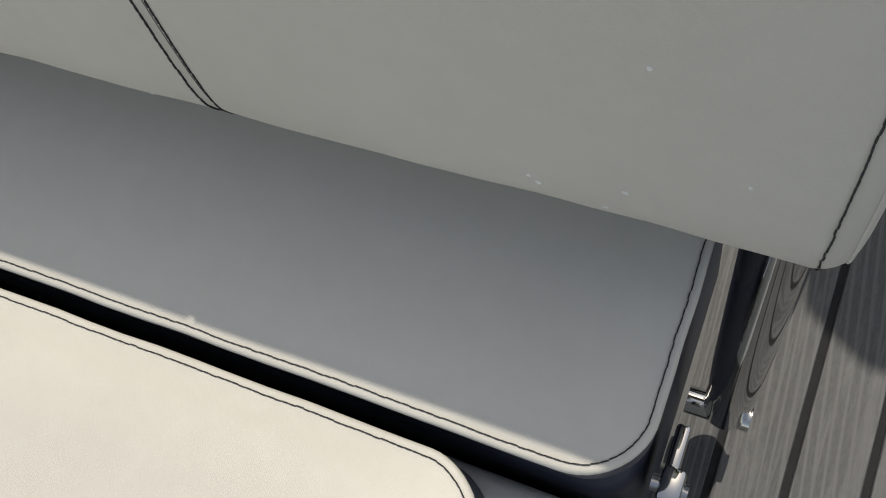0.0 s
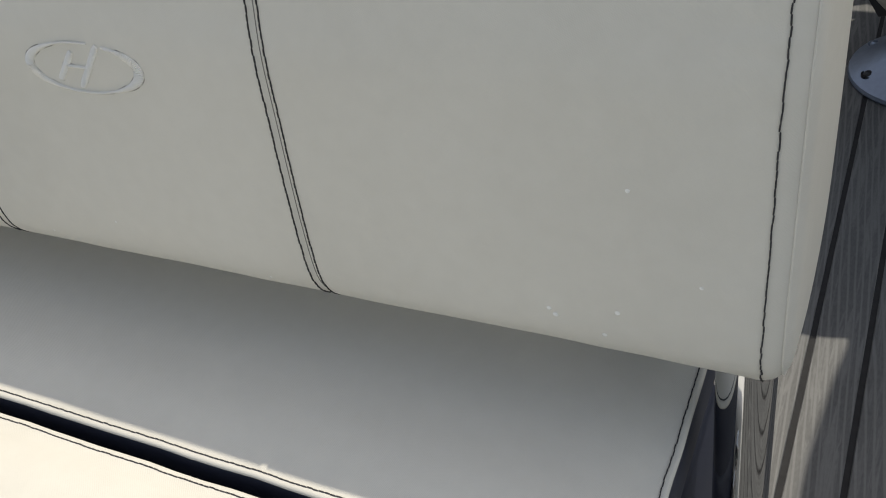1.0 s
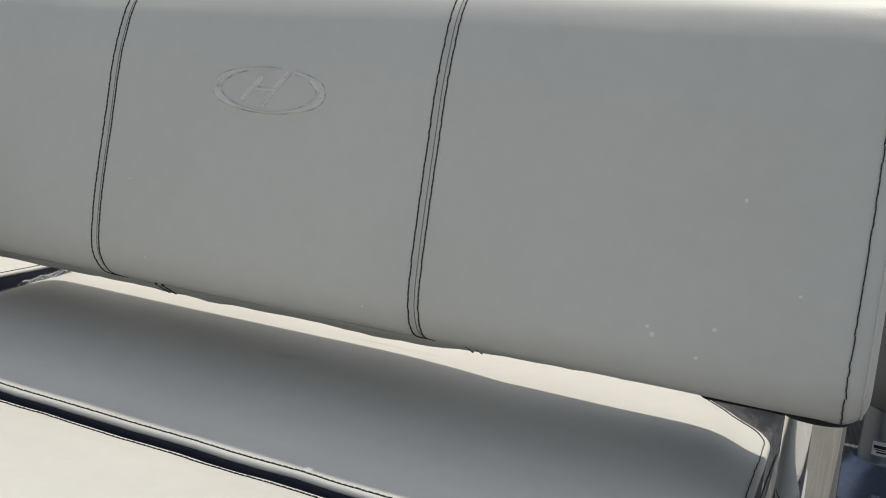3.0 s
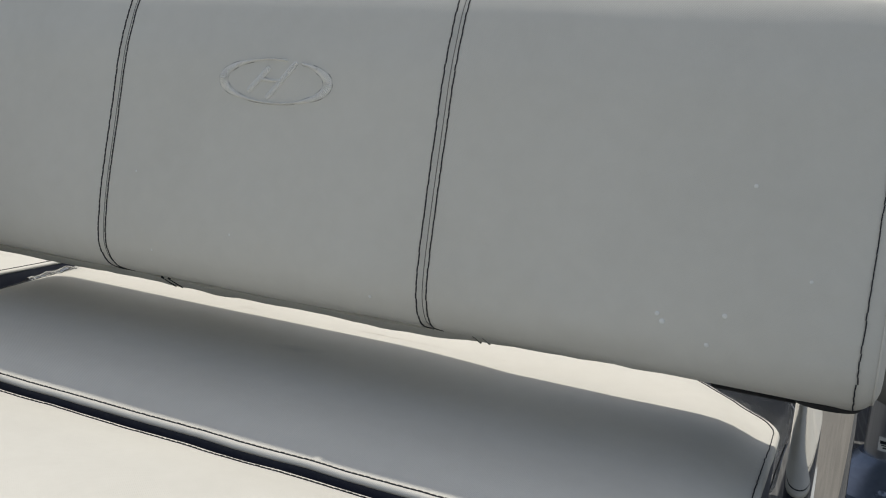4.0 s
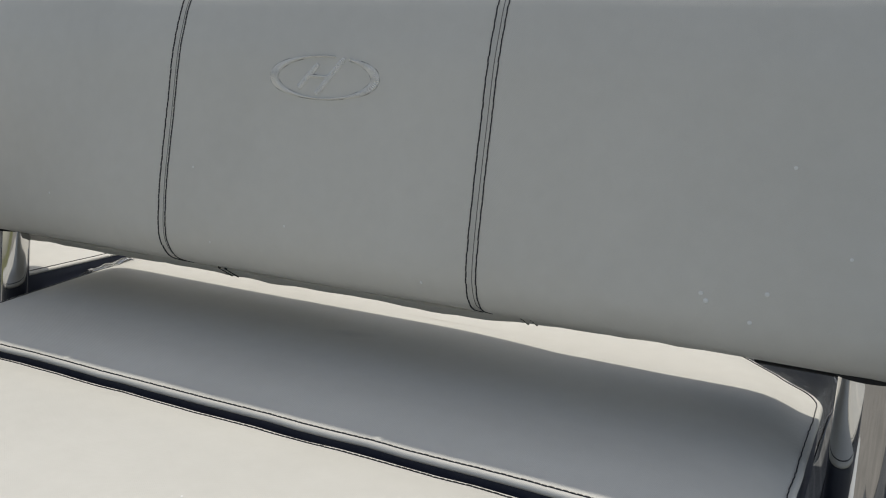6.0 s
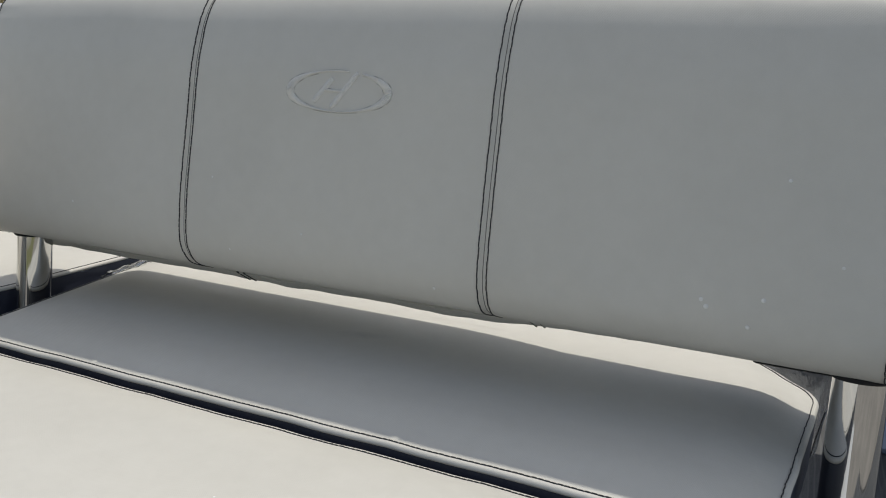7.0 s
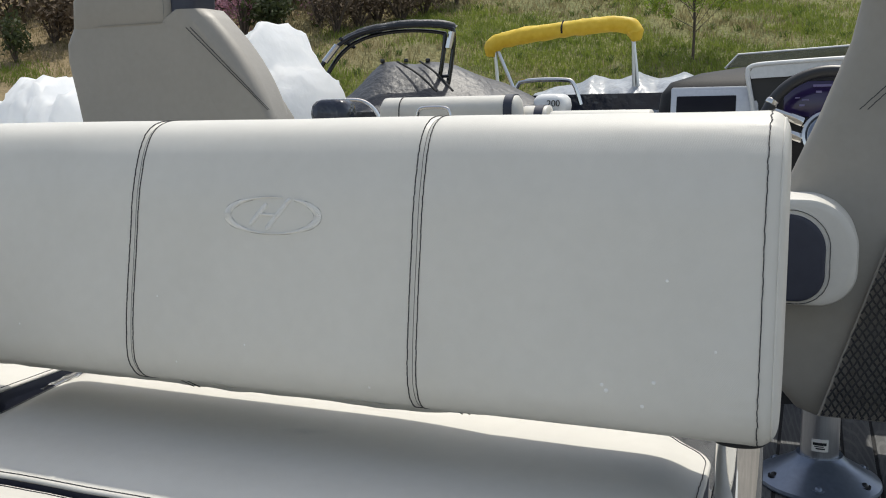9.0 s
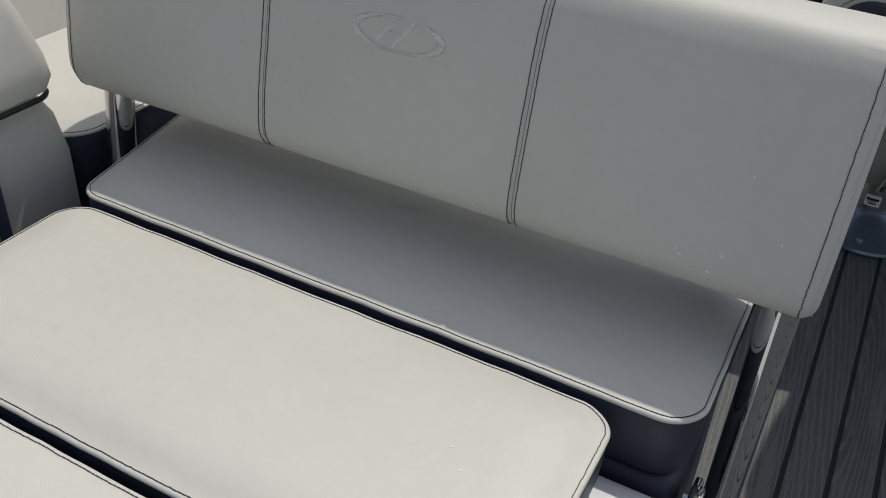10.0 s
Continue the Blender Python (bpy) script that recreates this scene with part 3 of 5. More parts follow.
def make_cushion(name, x0, x1, y0, y1, top, bottom, radii, label, crown=0.010, wave=1.0, side=NAVY, cover=BEIGE, group="", corners=None, half=0.0):
    cx, cy = (x0 + x1) / 2, (y0 + y1) / 2
    root = thing(name, (cx, cy, bottom), label, "cushion", group)
    half = half or min(x1 - x0, y1 - y0) / 2
    corners = corners or ((x0, y0), (x1, y0), (x1, y1), (x0, y1))
    edges = []
    for a, b in zip(corners, corners[1:] + corners[:1]):
        d = (Vector(b) - Vector(a)).normalized()
        edges.append((Vector(a), Vector((-d.y, d.x))))

    def ring(inset, z, domed=False):
        out = []
        for x, y in rounded(corners, radii, inset):
            w = (0.0013 * noise.noise((x * 11, y * 11, z * 4)) + 0.0010 * noise.noise((x * 31, y * 31, 1))) * wave * max(0.0, 1 - inset / 0.08)
            lift = 0.0
            if domed:
                lift = crown
                for dd in ((Vector((x, y)) - a).dot(nn) for a, nn in edges):
                    lift *= 1 - (1 - min(1.0, max(0.0, dd - 0.013) / 0.065)) ** 2.6
                lift += wave * (0.0010 * noise.noise((x * 5, y * 5, 9)) + 0.0005 * noise.noise((x * 16, y * 16, 4))) * lift / crown
            out.append(Vector((x - cx + w, y - cy + w * 0.7, z - bottom + w * 0.6 + lift)))
        return out
    steps = [(0.0030, -0.0062), (0.0006, -0.0057), (0.0, -0.0043), (0.0004, -0.0029), (0.0014, -0.0016), (0.0030, -0.0008), (0.0055, -0.0011),
             (0.010, 0.0)]
    steps += [(0.010 + (half - 0.010) * q, 0.0) for q in (0.04, 0.09, 0.15, 0.22, 0.3, 0.4, 0.5, 0.6, 0.7, 0.8, 0.88, 0.93)]
    bm = bmesh.new()
    loft(bm, [ring(d, top + z, d > 0.009) for d, z in steps], cap0=False)
    cov = part("top_cover", bm, cover, root, sharp=1.3)
    loop = ring(0.0055, top - 0.0008)
    loop.append(loop[0])
    sv, sf = stitches(loop, [Vector((0, 0, 1))] * len(loop), pitch=0.0054)
    raw("stitching", sv, sf, THREAD, cov, "black thread stitching", "stuff")
    bm = bmesh.new()
    hgt = top - bottom
    loft(bm, [ring(d, bottom + z) for d, z in ((0.012, 0.0), (0.007, 0.004), (0.003, hgt * 0.3), (0.002, hgt * 0.6), (0.0015, hgt - 0.010),
                                              (0.0040, hgt - 0.004))], cap1=False)
    part("side_wrap", bm, side, root, "navy vinyl side" if side is NAVY else "")
    return root


make_cushion("bench_cushion", -0.592, 0.284, -0.0126, 0.392, SEAT, 0.319, (0.040, 0.046, 0.05, 0.06, 0.06),
                     "long beige bench cushion with navy sides and black stitching", 0.012, cover=BENCH_BEIGE, half=0.195,
                     corners=((-0.589, -0.0093), (0.281, -0.0093), (0.281, 0.288), (0.118, 0.460), (-0.672, 0.460)))
make_cushion("lounge_pad", -0.579, 0.202, -0.340, -0.022, SEAT - 0.003, 0.319, (0.045, 0.040, 0.042, 0.045),
                          "wide beige sun pad cushion with navy sides", 0.012)
make_cushion("foot_pad", -0.579, 0.202, -0.980, -0.352, SEAT - 0.004, 0.319, (0.045, 0.050, 0.050, 0.045),
                        "second beige sun pad cushion with navy sides", 0.012)


CRUMB = material("white_crumb", (0.75, 0.75, 0.73), (0.85, 0.85, 0.83), 0.5)
rc = random.Random(21)
for cx_, cy_ in ((-0.475, -0.165), (-0.447, -0.185), (-0.425, -0.203), (-0.445, -0.172), (-0.28, -0.23), (0.073, -0.165), (0.095, -0.188), (0.058, -0.198), (-0.075, -0.162)):
    bm = bmesh.new()
    bmesh.ops.create_icosphere(bm, subdivisions=1, radius=0.0016)
    for v in bm.verts:
        v.co *= rc.uniform(0.6, 1.3)
    cr_ = part("crumb", bm, CRUMB)
    cr_.location = (cx_, cy_, SEAT + 0.0085)
    cr_.scale = (rc.uniform(0.7, 1.8), 1.0, 0.5)
    tagged(cr_, "tiny white crumb lying on the beige sun pad", "crumb", "crumbs on the sun pad")


def make_seat_base():
    root = thing("seat_base", (-0.13, -0.20, 0.0), "white moulded plastic seat base under the cushions", "seat base")
    steps = ((0.0, 0.0), (-0.003, 0.02), (0.0, 0.296), (0.003, 0.308), (0.008, 0.315), (0.018, 0.318))
    # rear shell is navy so that the shaded gap beside the bench reads dark
    for name, corners, radii, mat in (
            ("front_shell", ((-0.455, -0.79), (0.462, -0.79), (0.462, 0.180), (-0.455, 0.180)), (0.03, 0.03, 0.022, 0.03), WHITE_PLASTIC),
            ("rear_shell", ((-0.455, 0.188), (0.404, 0.188), (0.404, 0.462), (0.222, 0.654), (-0.455, 0.654)), (0.03,) * 5, NAVY)):
        bm = bmesh.new()
        loft(bm, [[Vector((x, y, z)) for x, y in rounded(corners, radii, i)] for i, z in steps])
        part(name, bm, mat, root, "rear shell, coloured navy to paint the shaded gap beside the bench" if mat is NAVY else "")
    # chrome bracket in the notch beside the bench: a cheek plate with a hinge block and its bolt
    bm = bmesh.new()
    box(bm, 0.4225, 0.232, 0.232, 0.010, 0.050, 0.110, 0.003)
    bracket = part("pivot_bracket", bm, CHROME, root, "polished steel pivot bracket")
    bm = bmesh.new()
    box(bm, 0.4255, 0.212, 0.292, 0.016, 0.026, 0.030, 0.004)
    part("hinge_block", bm, CHROME, bracket)
    bm = bmesh.new()
    sweep(bm, [Vector((0.412, 0.212, 0.292)), Vector((0.437, 0.212, 0.292))], 0.006, 16)
    part("bolt", bm, DULL_STEEL, bracket)
    bm = bmesh.new()
    box(bm, -0.500, 0.285, 0.285, 0.030, 0.050, 0.110, 0.006)
    part("pivot_bracket", bm, CHROME, root, "polished steel pivot bracket")
    return root


make_seat_base()


def make_plastic_sheet():
    """Thin clear film left round the end of the bench cushion."""
    bm = bmesh.new()
    n = 22
    rings = []
    for k in range(n + 1):
        q = k / n
        a = math.radians(96 - 112 * q)
        x, y = 0.185 + 0.090 * math.cos(a), 0.375 + 0.090 * math.sin(a)
        z1 = SEAT - 0.010 - 0.06 * max(0, q - 0.6) + 0.003 * math.sin(q * 17)
        o = Vector((math.cos(a), math.sin(a), 0))
        rings.append([Vector((x, y, 0.32)), Vector((x, y, z1 - 0.03)) + o * 0.004, Vector((x, y, z1)) + o * 0.010,
                      Vector((x, y, z1)) + o * 0.0115, Vector((x, y, z1 - 0.03)) + o * 0.0055, Vector((x, y, 0.32)) + o * 0.0015])
    loft(bm, rings)
    ob = part("plastic_film", bm, FILM)
    tagged(ob, "crumpled clear plastic film round the end of the cushion", "plastic film")
    bm = bmesh.new()
    rings = []
    for k in range(15):
        q = k / 14
        low, top = [], []
        for j in range(9):
            r = j / 8
            x = -0.628 - 0.050 * r - 0.022 * q * r
            y = 0.262 + 0.100 * q + 0.012 * r
            z = SEAT - 0.002 - 0.012 * r * r + 0.005 * noise.noise((q * 5, r * 4, 6.0)) + 0.006 * math.sin(q * 3.1) * (1 - r)
            top.append(Vector((x, y, z)))
            low.append(Vector((x, y, z - 0.0012)))
        rings.append(top + low[::-1])
    loft(bm, rings)
    tagged(part("plastic_film", bm, FILM), "loose scrap of clear film by the cushion's rear corner", "plastic film")


FILM = material("clear_film", (0.86, 0.87, 0.88), (0.93, 0.94, 0.94), 0.06, fine=30, bump=0.4, depth=0.003, trans=0.95)
make_plastic_sheet()


# ---- port-side lounge ----
def make_side_lounge():
    seat = make_cushion("lounge", -1.16, -0.697, 0.088, 1.20, SEAT, 0.16, (0.055, 0.060, 0.04, 0.04),
                        "beige lounge seat cushion with navy front, in sun", 0.010)
    arm = thing("lounge_end", (-0.962, 0.0, 0.0), "beige padded lounge end panel with dark trim line", "lounge")
    bm = bmesh.new()
    loft(bm, [[Vector((x, y, z)) for x, y in outline(-0.30 + i, 0.268 - i, -0.42 + i, 0.085 - i, (0.05, 0.05, 0.03, 0.05))]
              for i, z in ((0.01, 0.0), (0.0, 0.03), (-0.004, 0.30), (-0.004, 0.40), (0.004, 0.46), (0.018, 0.492), (0.028, 0.503))])
    part("lower_panel", bm, BEIGE, arm)
    bm = bmesh.new()
    loft(bm, [[Vector((x, y - 0.06 * max(0, z - 0.52), z)) for x, y in outline(-0.30 + i, 0.286 - i, -0.24 + i, 0.074 - i, (0.06, 0.06, 0.032, 0.06))]
              for i, z in ((0.020, 0.506), (0.006, 0.513), (0.0, 0.53), (0.002, 0.56), (0.014, 0.62), (0.030, 0.68), (0.045, 0.71), (0.075, 0.72))])
    part("back_cushion", bm, BEIGE, arm)
    bm = bmesh.new()
    sweep(bm, [Vector((x, y, 0.5045)) for x, y in outline(-0.296, 0.278, -0.23, 0.066, (0.06, 0.06, 0.032, 0.06))], 0.004, 6, True)
    part("piping", bm, BLACK_PLASTIC, arm, "black piping")
    bm = bmesh.new()
    box(bm, 0.2735, -0.062, 0.245, 0.010, 0.018, 0.49, 0.003)
    part("trim_strip", bm, NAVY, arm, "navy trim strip")
    back = thing("padded_bench_back", (-1.30, 0.66, 0.0), "beige padded lounge backrest along the boat's side", "backrest")
    bm = bmesh.new()
    loft(bm, [[Vector((x - 0.22 * max(0, z - 0.4), y, z)) for x, y in outline(-0.12 + i, 0.295 - i, -0.56 + i, 0.56 - i, (0.05,) * 4)]
              for i, z in ((0.02, 0.20), (0.0, 0.24), (0.0, 0.50), (0.008, 0.56), (0.03, 0.592), (0.06, 0.60))])
    part("pad", bm, BEIGE, back)
    bm = bmesh.new()
    loft(bm, [[Vector((x, y, z)) for x, z in outline(-0.16 + i, 0.275 - i, 0.30 + i, 0.692 - i, (0.03, 0.03, 0.085, 0.06))]
              for y, i in ((-0.082, 0.014), (-0.090, 0.006), (-0.085, 0.001), (-0.06, 0.0), (0.05, 0.0), (0.06, 0.01))])
    part("corner_pad", bm, BEIGE_GREY, back, "grey-beige corner pad")
    bm = bmesh.new()
    box(bm, -0.06, 0, 0.11, 0.40, 1.12, 0.20, 0.01)
    part("plinth", bm, WHITE_PLASTIC, back)
    return seat


make_side_lounge()
bm = bmesh.new()
box(bm, -0.90, 0.645, 0.08, 0.42, 1.08, 0.158, 0.012)
tagged(part("lounge_plinth", bm, WHITE_PLASTIC), "white moulded plinth under the lounge seat", "plinth")


# ---- helm chair: pedestal with a shell back, arm pads and a net pocket ----
def make_helm_chair():
    root = thing("helm_chair", (0.408, 1.265, 0.0), "beige and navy captain's chair on a grey pedestal", "chair")
    bm = bmesh.new()
    lathe(bm, [(0.122, 0.0), (0.124, 0.004), (0.122, 0.010), (0.112, 0.016), (0.085, 0.032), (0.060, 0.047), (0.050, 0.056), (0.046, 0.062)], 56)
    base = part("pedestal_base", bm, BLUE_GREY, root, "satin blue-grey domed pedestal base")
    for k in range(6):
        a = math.radians(-90 + 60 * k)
        bm = bmesh.new()
        lathe(bm, [(0.0125, 0.017), (0.0125, 0.0215), (0.008, 0.0205), (0.007, 0.024), (0.004, 0.0265)], 18, (0.099 * math.cos(a), 0.099 * math.sin(a), 0))
        part("bolt", bm, BLACK_PLASTIC if k % 2 else BLUE_GREY, base)
    bm = bmesh.new()
    lathe(bm, [(0.038, 0.05), (0.038, 0.20), (0.037, 0.29)], 36)
    part("pedestal_tube", bm, DULL_STEEL, root, "brushed aluminium pedestal tube")
    bm = bmesh.new()
    rings = []
    for k in range(9):
        a = math.radians(-90 - 24 + 48 * k / 8)
        rings.append([Vector((r * math.cos(a), r * math.sin(a), z)) for r, z in ((0.0383, 0.078), (0.0395, 0.078), (0.0395, 0.104), (0.0383, 0.104))])
    loft(bm, rings)
    lab = part("maker_label", bm, WHITE_PAPER, root, "white maker's label with black bars")
    for z, a0, a1, h in ((0.0945, -20, 18, 0.006), (0.0845, -12, 14, 0.003), (0.089, -16, 10, 0.002)):
        bm = bmesh.new()
        loft(bm, [[Vector((r * math.cos(a), r * math.sin(a), z + q * h / 2)) for r, q in ((0.0392, -1), (0.0399, -1), (0.0399, 1), (0.0392, 1))]
                  for a in (math.radians(-90 + a0 + (a1 - a0) * k / 6) for k in range(7))])
        part("bar", bm, BLACK_PLASTIC, lab)
    bm = bmesh.new()
    box(bm, 0.05, -0.03, 0.30, 0.30, 0.30, 0.018, 0.005)
    box(bm, 0.02, -0.17, 0.287, 0.05, 0.16, 0.014, 0.004)
    part("slide_plate", bm, BLACK_PLASTIC, root, "black seat slide")
    bm = bmesh.new()
    sweep(bm, smooth_path([(0.03, -0.14, 0.28), (0.07, -0.19, 0.272), (0.11, -0.22, 0.27)], 5), 0.006, 10)
    part("lever", bm, CHROME, root)
    bm = bmesh.new()
    loft(bm, [[Vector((x, y, z)) for x, z in ((-0.125, 0.318), (-0.075, 0.232), (-0.040, 0.236), (-0.020, 0.300))] for y in (-0.222, -0.206)])
    part("recliner_bracket", bm, BLACK_PLASTIC, root, "black recliner bracket")
    # seat pan
    bm = bmesh.new()
    loft(bm, [[Vector((x, y, z)) for x, y in outline(-0.14 + i, 0.42 - i, -0.20 + i, 0.36 - i, (0.09,) * 4)]
              for i, z in ((0.05, 0.31), (0.01, 0.33), (0.0, 0.38), (0.005, 0.43), (0.03, 0.452), (0.08, 0.458))])
    part("seat", bm, BEIGE, root)
    # back shell: leaning slab that tapers to its foot
    bm = bmesh.new()
    rings = []
    for z, xl, xr, y in ((0.262, -0.030, 0.24, -0.250), (0.275, -0.055, 0.30, -0.262), (0.33, -0.100, 0.37, -0.272), (0.45, -0.115, 0.41, -0.275),
                         (0.58, -0.105, 0.42, -0.272), (0.68, -0.085, 0.42, -0.268), (0.80, -0.035, 0.42, -0.262), (0.93, 0.013, 0.42, -0.256),
                         # unseen top, made tall and wide so that its shadow covers the deck
                         (1.02, 0.030, 0.41, -0.262), (1.16, 0.024, 0.40, -0.30), (1.30, 0.022, 0.38, -0.36), (1.40, 0.045, 0.36, -0.41), (1.44, 0.10, 0.31, -0.425)):
        t = 0.055 if z > 0.3 else 0.03
        ring = []
        for x, yy in outline(xl, xr, y, y + 2 * t, (0.026,) * 4, n=6):
            ring.append(Vector((x, yy, z)))
        rings.append(ring)
    loft(bm, rings)
    part("back_shell", bm, BEIGE_GREY, root, "grey-beige vinyl back shell", sharp=1.2)
    # slanting piped seams on the shell
    for off in (0.0, 0.012):
        pts = [Vector((0.030 + 0.13 * q + off, -0.2795 + 0.010 * q, 0.815 + 0.13 * q)) for q in [k / 20 for k in range(21)]]
        sv, sf = stitches(pts, [Vector((0, -1, 0.1)).normalized()] * 21, pitch=0.007, wide=0.0016)
        raw("stitching", sv, sf, THREAD, root, "black thread stitching", "stuff")
    # net pocket: black cords crossing, laid on the shell
    bm = bmesh.new()
    step, r = 0.0125, 0.0021

    def inside(x, z):
        return 0.275 < z < 0.60 and x > -0.012 + (z - 0.275) * 0.30 and x < 0.34
    for s in (1, -1):
        for k in range(-95, 95):
            run = []
            for j in range(0, 120):
                z = 0.27 + j * 0.003
                x = k * step + s * (z - 0.27) * 0.62
                x += 0.0009 * math.sin(z * 2 * math.pi / (step / 0.62) + k)
                if inside(x, z):
                    run.append(Vector((x, -0.2815 - 0.0015 * s - 0.004, z)))
                elif run:
                    break
            if len(run) > 3:
                sweep(bm, run[::2] + [run[-1]], r, 4)
    part("net_pocket", bm, BLACK_PLASTIC, root, "black net pocket", "stuff")
    bm = bmesh.new()
    sweep(bm, [(-0.014, -0.285, 0.274), (0.086, -0.288, 0.604), (0.34, -0.288, 0.604)], 0.0022, 8)
    part("pocket_binding", bm, BEIGE_GREY, root)
    # arm pad seen end on: beige ring round a navy end
    arm = new("arm_pad")
    arm.parent = root
    tagged(arm, label="beige arm pad with a navy end panel")
    bm = bmesh.new()
    rings = []
    for y, i in ((-0.3722, 0.058), (-0.3722, 0.035), (-0.3722, 0.016), (-0.3718, 0.008), (-0.369, 0.003), (-0.360, 0.0), (-0.10, 0.0), (0.05, 0.02), (0.06, 0.04)):
        rings.append([Vector((x, y, z)) for x, z in outline(-0.205 + i, 0.034 - i, 0.490 + i, 0.672 - i, [max(r - i, 0.008) for r in (0.07, 0.062, 0.085, 0.07)])])
    loft(bm, rings)
    part("pad_ring", bm, BEIGE, arm)
    bm = bmesh.new()
    rings = []
    for y, i in ((-0.350, 0.0), (-0.3765, 0.0), (-0.3792, 0.0015), (-0.3800, 0.0045), (-0.3800, 0.0060)):
        rings.append([Vector((x, y, z)) for x, z in outline(-0.205 + 0.03 + i, -0.016 - i, 0.499 + i, 0.645 - i, (0.06, 0.045, 0.058, 0.06))])
    loft(bm, rings)
    part("end_panel", bm, NAVY, arm, "navy vinyl end panel")
    lp = [Vector((x, -0.3728, z)) for x, z in outline(-0.205 + 0.022, -0.009, 0.494, 0.652, (0.065, 0.050, 0.064, 0.065))]
    sv, sf = stitches(lp, [Vector((0, -1, 0))] * len(lp), wide=0.0011)
    raw("stitching", sv, sf, THREAD, arm, "black thread stitching", "stuff")
    for ob in root.children:
        if ob.name.split(".")[0] in ("back_shell", "stitching", "net_pocket", "pocket_binding", "arm_pad"):
            ob.location = (0.004, 0.0, -0.036)
    return root


make_helm_chair()


# ---- second chair, its back towards the bench ----
def make_mate_chair():
    root = thing("mate_chair", (-1.243, 1.36, 0.0), "grey-beige vinyl captain's chair back with navy insert and side bolster", "chair")
    bm = bmesh.new()
    lathe(bm, [(0.122, 0.0), (0.124, 0.004), (0.112, 0.016), (0.060, 0.047), (0.046, 0.062), (0.038, 0.07), (0.038, 0.30)], 40)
    part("pedestal", bm, BLUE_GREY, root)
    bm = bmesh.new()
    loft(bm, [[Vector((x, y, z)) for x, y in outline(-0.28 + i, 0.30 - i, -0.04 + i, 0.46 - i, (0.09,) * 4)]
              for i, z in ((0.05, 0.29), (0.01, 0.31), (0.0, 0.38), (0.005, 0.43), (0.03, 0.452), (0.08, 0.458))])
    part("seat", bm, BEIGE, root)
    bm = bmesh.new()
    rings = []
    for z, xl, xr in ((0.33, -0.24, 0.30), (0.36, -0.27, 0.34), (0.55, -0.30, 0.345), (0.733, -0.306, 0.33), (0.80, -0.318, 0.285), (0.90, -0.338, 0.19),
                      (0.945, -0.336, 0.125), (0.965, -0.325, 0.08), (0.985, -0.312, 0.045), (0.995, -0.309, 0.036)):
        rings.append([Vector((x, y, z)) for x, y in outline(xl, xr, -0.055, 0.075, (0.03,) * 4, n=6)])
    loft(bm, rings)
    part("back_shell", bm, BEIGE_GREY, root, sharp=1.2)
    bm = bmesh.new()
    rings = []
    for z, xl, xr in ((0.970, -0.303, 0.024), (0.990, -0.3105, 0.032), (1.06, -0.300, 0.030), (1.11, -0.27, 0.015), (1.14, -0.21, -0.03), (1.147, -0.16, -0.08)):
        front = -0.048 if z < 0.98 else -0.0575 if z < 1.0 else -0.062
        rings.append([Vector((x, y, z)) for x, y in outline(xl, xr, front, 0.085, (0.034,) * 4, n=6)])
    loft(bm, rings)
    part("headrest", bm, BEIGE_GREY, root, sharp=1.2)
    bm = bmesh.new()
    rings = []
    for z, xl, xr in ((0.985, 0.030, 0.050), (0.992, 0.026, 0.078), (1.015, 0.022, 0.096), (1.08, 0.018, 0.098), (1.11, 0.01, 0.07)):
        rings.append([Vector((x, y, z)) for x, y in outline(xl, xr, -0.045, 0.07, (0.02,) * 4, n=6)])
    loft(bm, rings)
    part("navy_insert", bm, NAVY, root, "navy vinyl insert")
    bm = bmesh.new()
    rings = []
    for q in [k / 12 for k in range(13)]:
        z = 0.70 + 0.32 * q
        x1 = 0.338 - 0.085 * q - 0.125 * q * q
        wd = 0.082 - 0.03 * abs(q - 0.5) + (-0.03 if q > 0.95 else 0)
        # the face turns outwards and back from the crease
        crease = 0.335 - 0.95 * max(0.0, z - 0.745)
        rings.append([Vector((x, y + 0.30 * max(0.0, x - crease), z))
                      for x, y in outline(x1 - wd * 2.3, x1, -0.0552, 0.06, (0.016, 0.024, 0.035, 0.016), n=6)])
    loft(bm, rings)
    part("side_bolster", bm, BEIGE_GREY, root, sharp=1.2)
    for off in (0.0, 0.013):
        pts = [Vector((0.085 + 0.235 * q + off * (1 - 0.6 * q), -0.0565, 0.970 - 0.215 * q)) for q in [k / 20 for k in range(21)]]
        sv, sf = stitches(pts, [Vector((0, -1, 0))] * 21, pitch=0.007, wide=0.0013)
        raw("stitching", sv, sf, THREAD, root, "black thread stitching", "stuff")
    sv, sf = stitches([Vector((-0.20 + 0.22 * k / 20, -0.0590, 0.989)) for k in range(21)], [Vector((0, -1, 0))] * 21, pitch=0.007, wide=0.0009)
    raw("stitching", sv, sf, THREAD_AND_GROOVE_SHADE, root, "grey thread stitching", "stuff")
    sv, sf = stitches([Vector((0.020, -0.0630, 1.0 + 0.07 * k / 10)) for k in range(11)], [Vector((0, -1, 0))] * 11, pitch=0.007, wide=0.0009)
    raw("stitching", sv, sf, THREAD_AND_GROOVE_SHADE, root, "grey thread stitching", "stuff")
    for ob in root.children:
        if ob.name.split(".")[0] not in ("pedestal", "seat"):
            ob.location.z = 0.038
    return root


make_mate_chair()


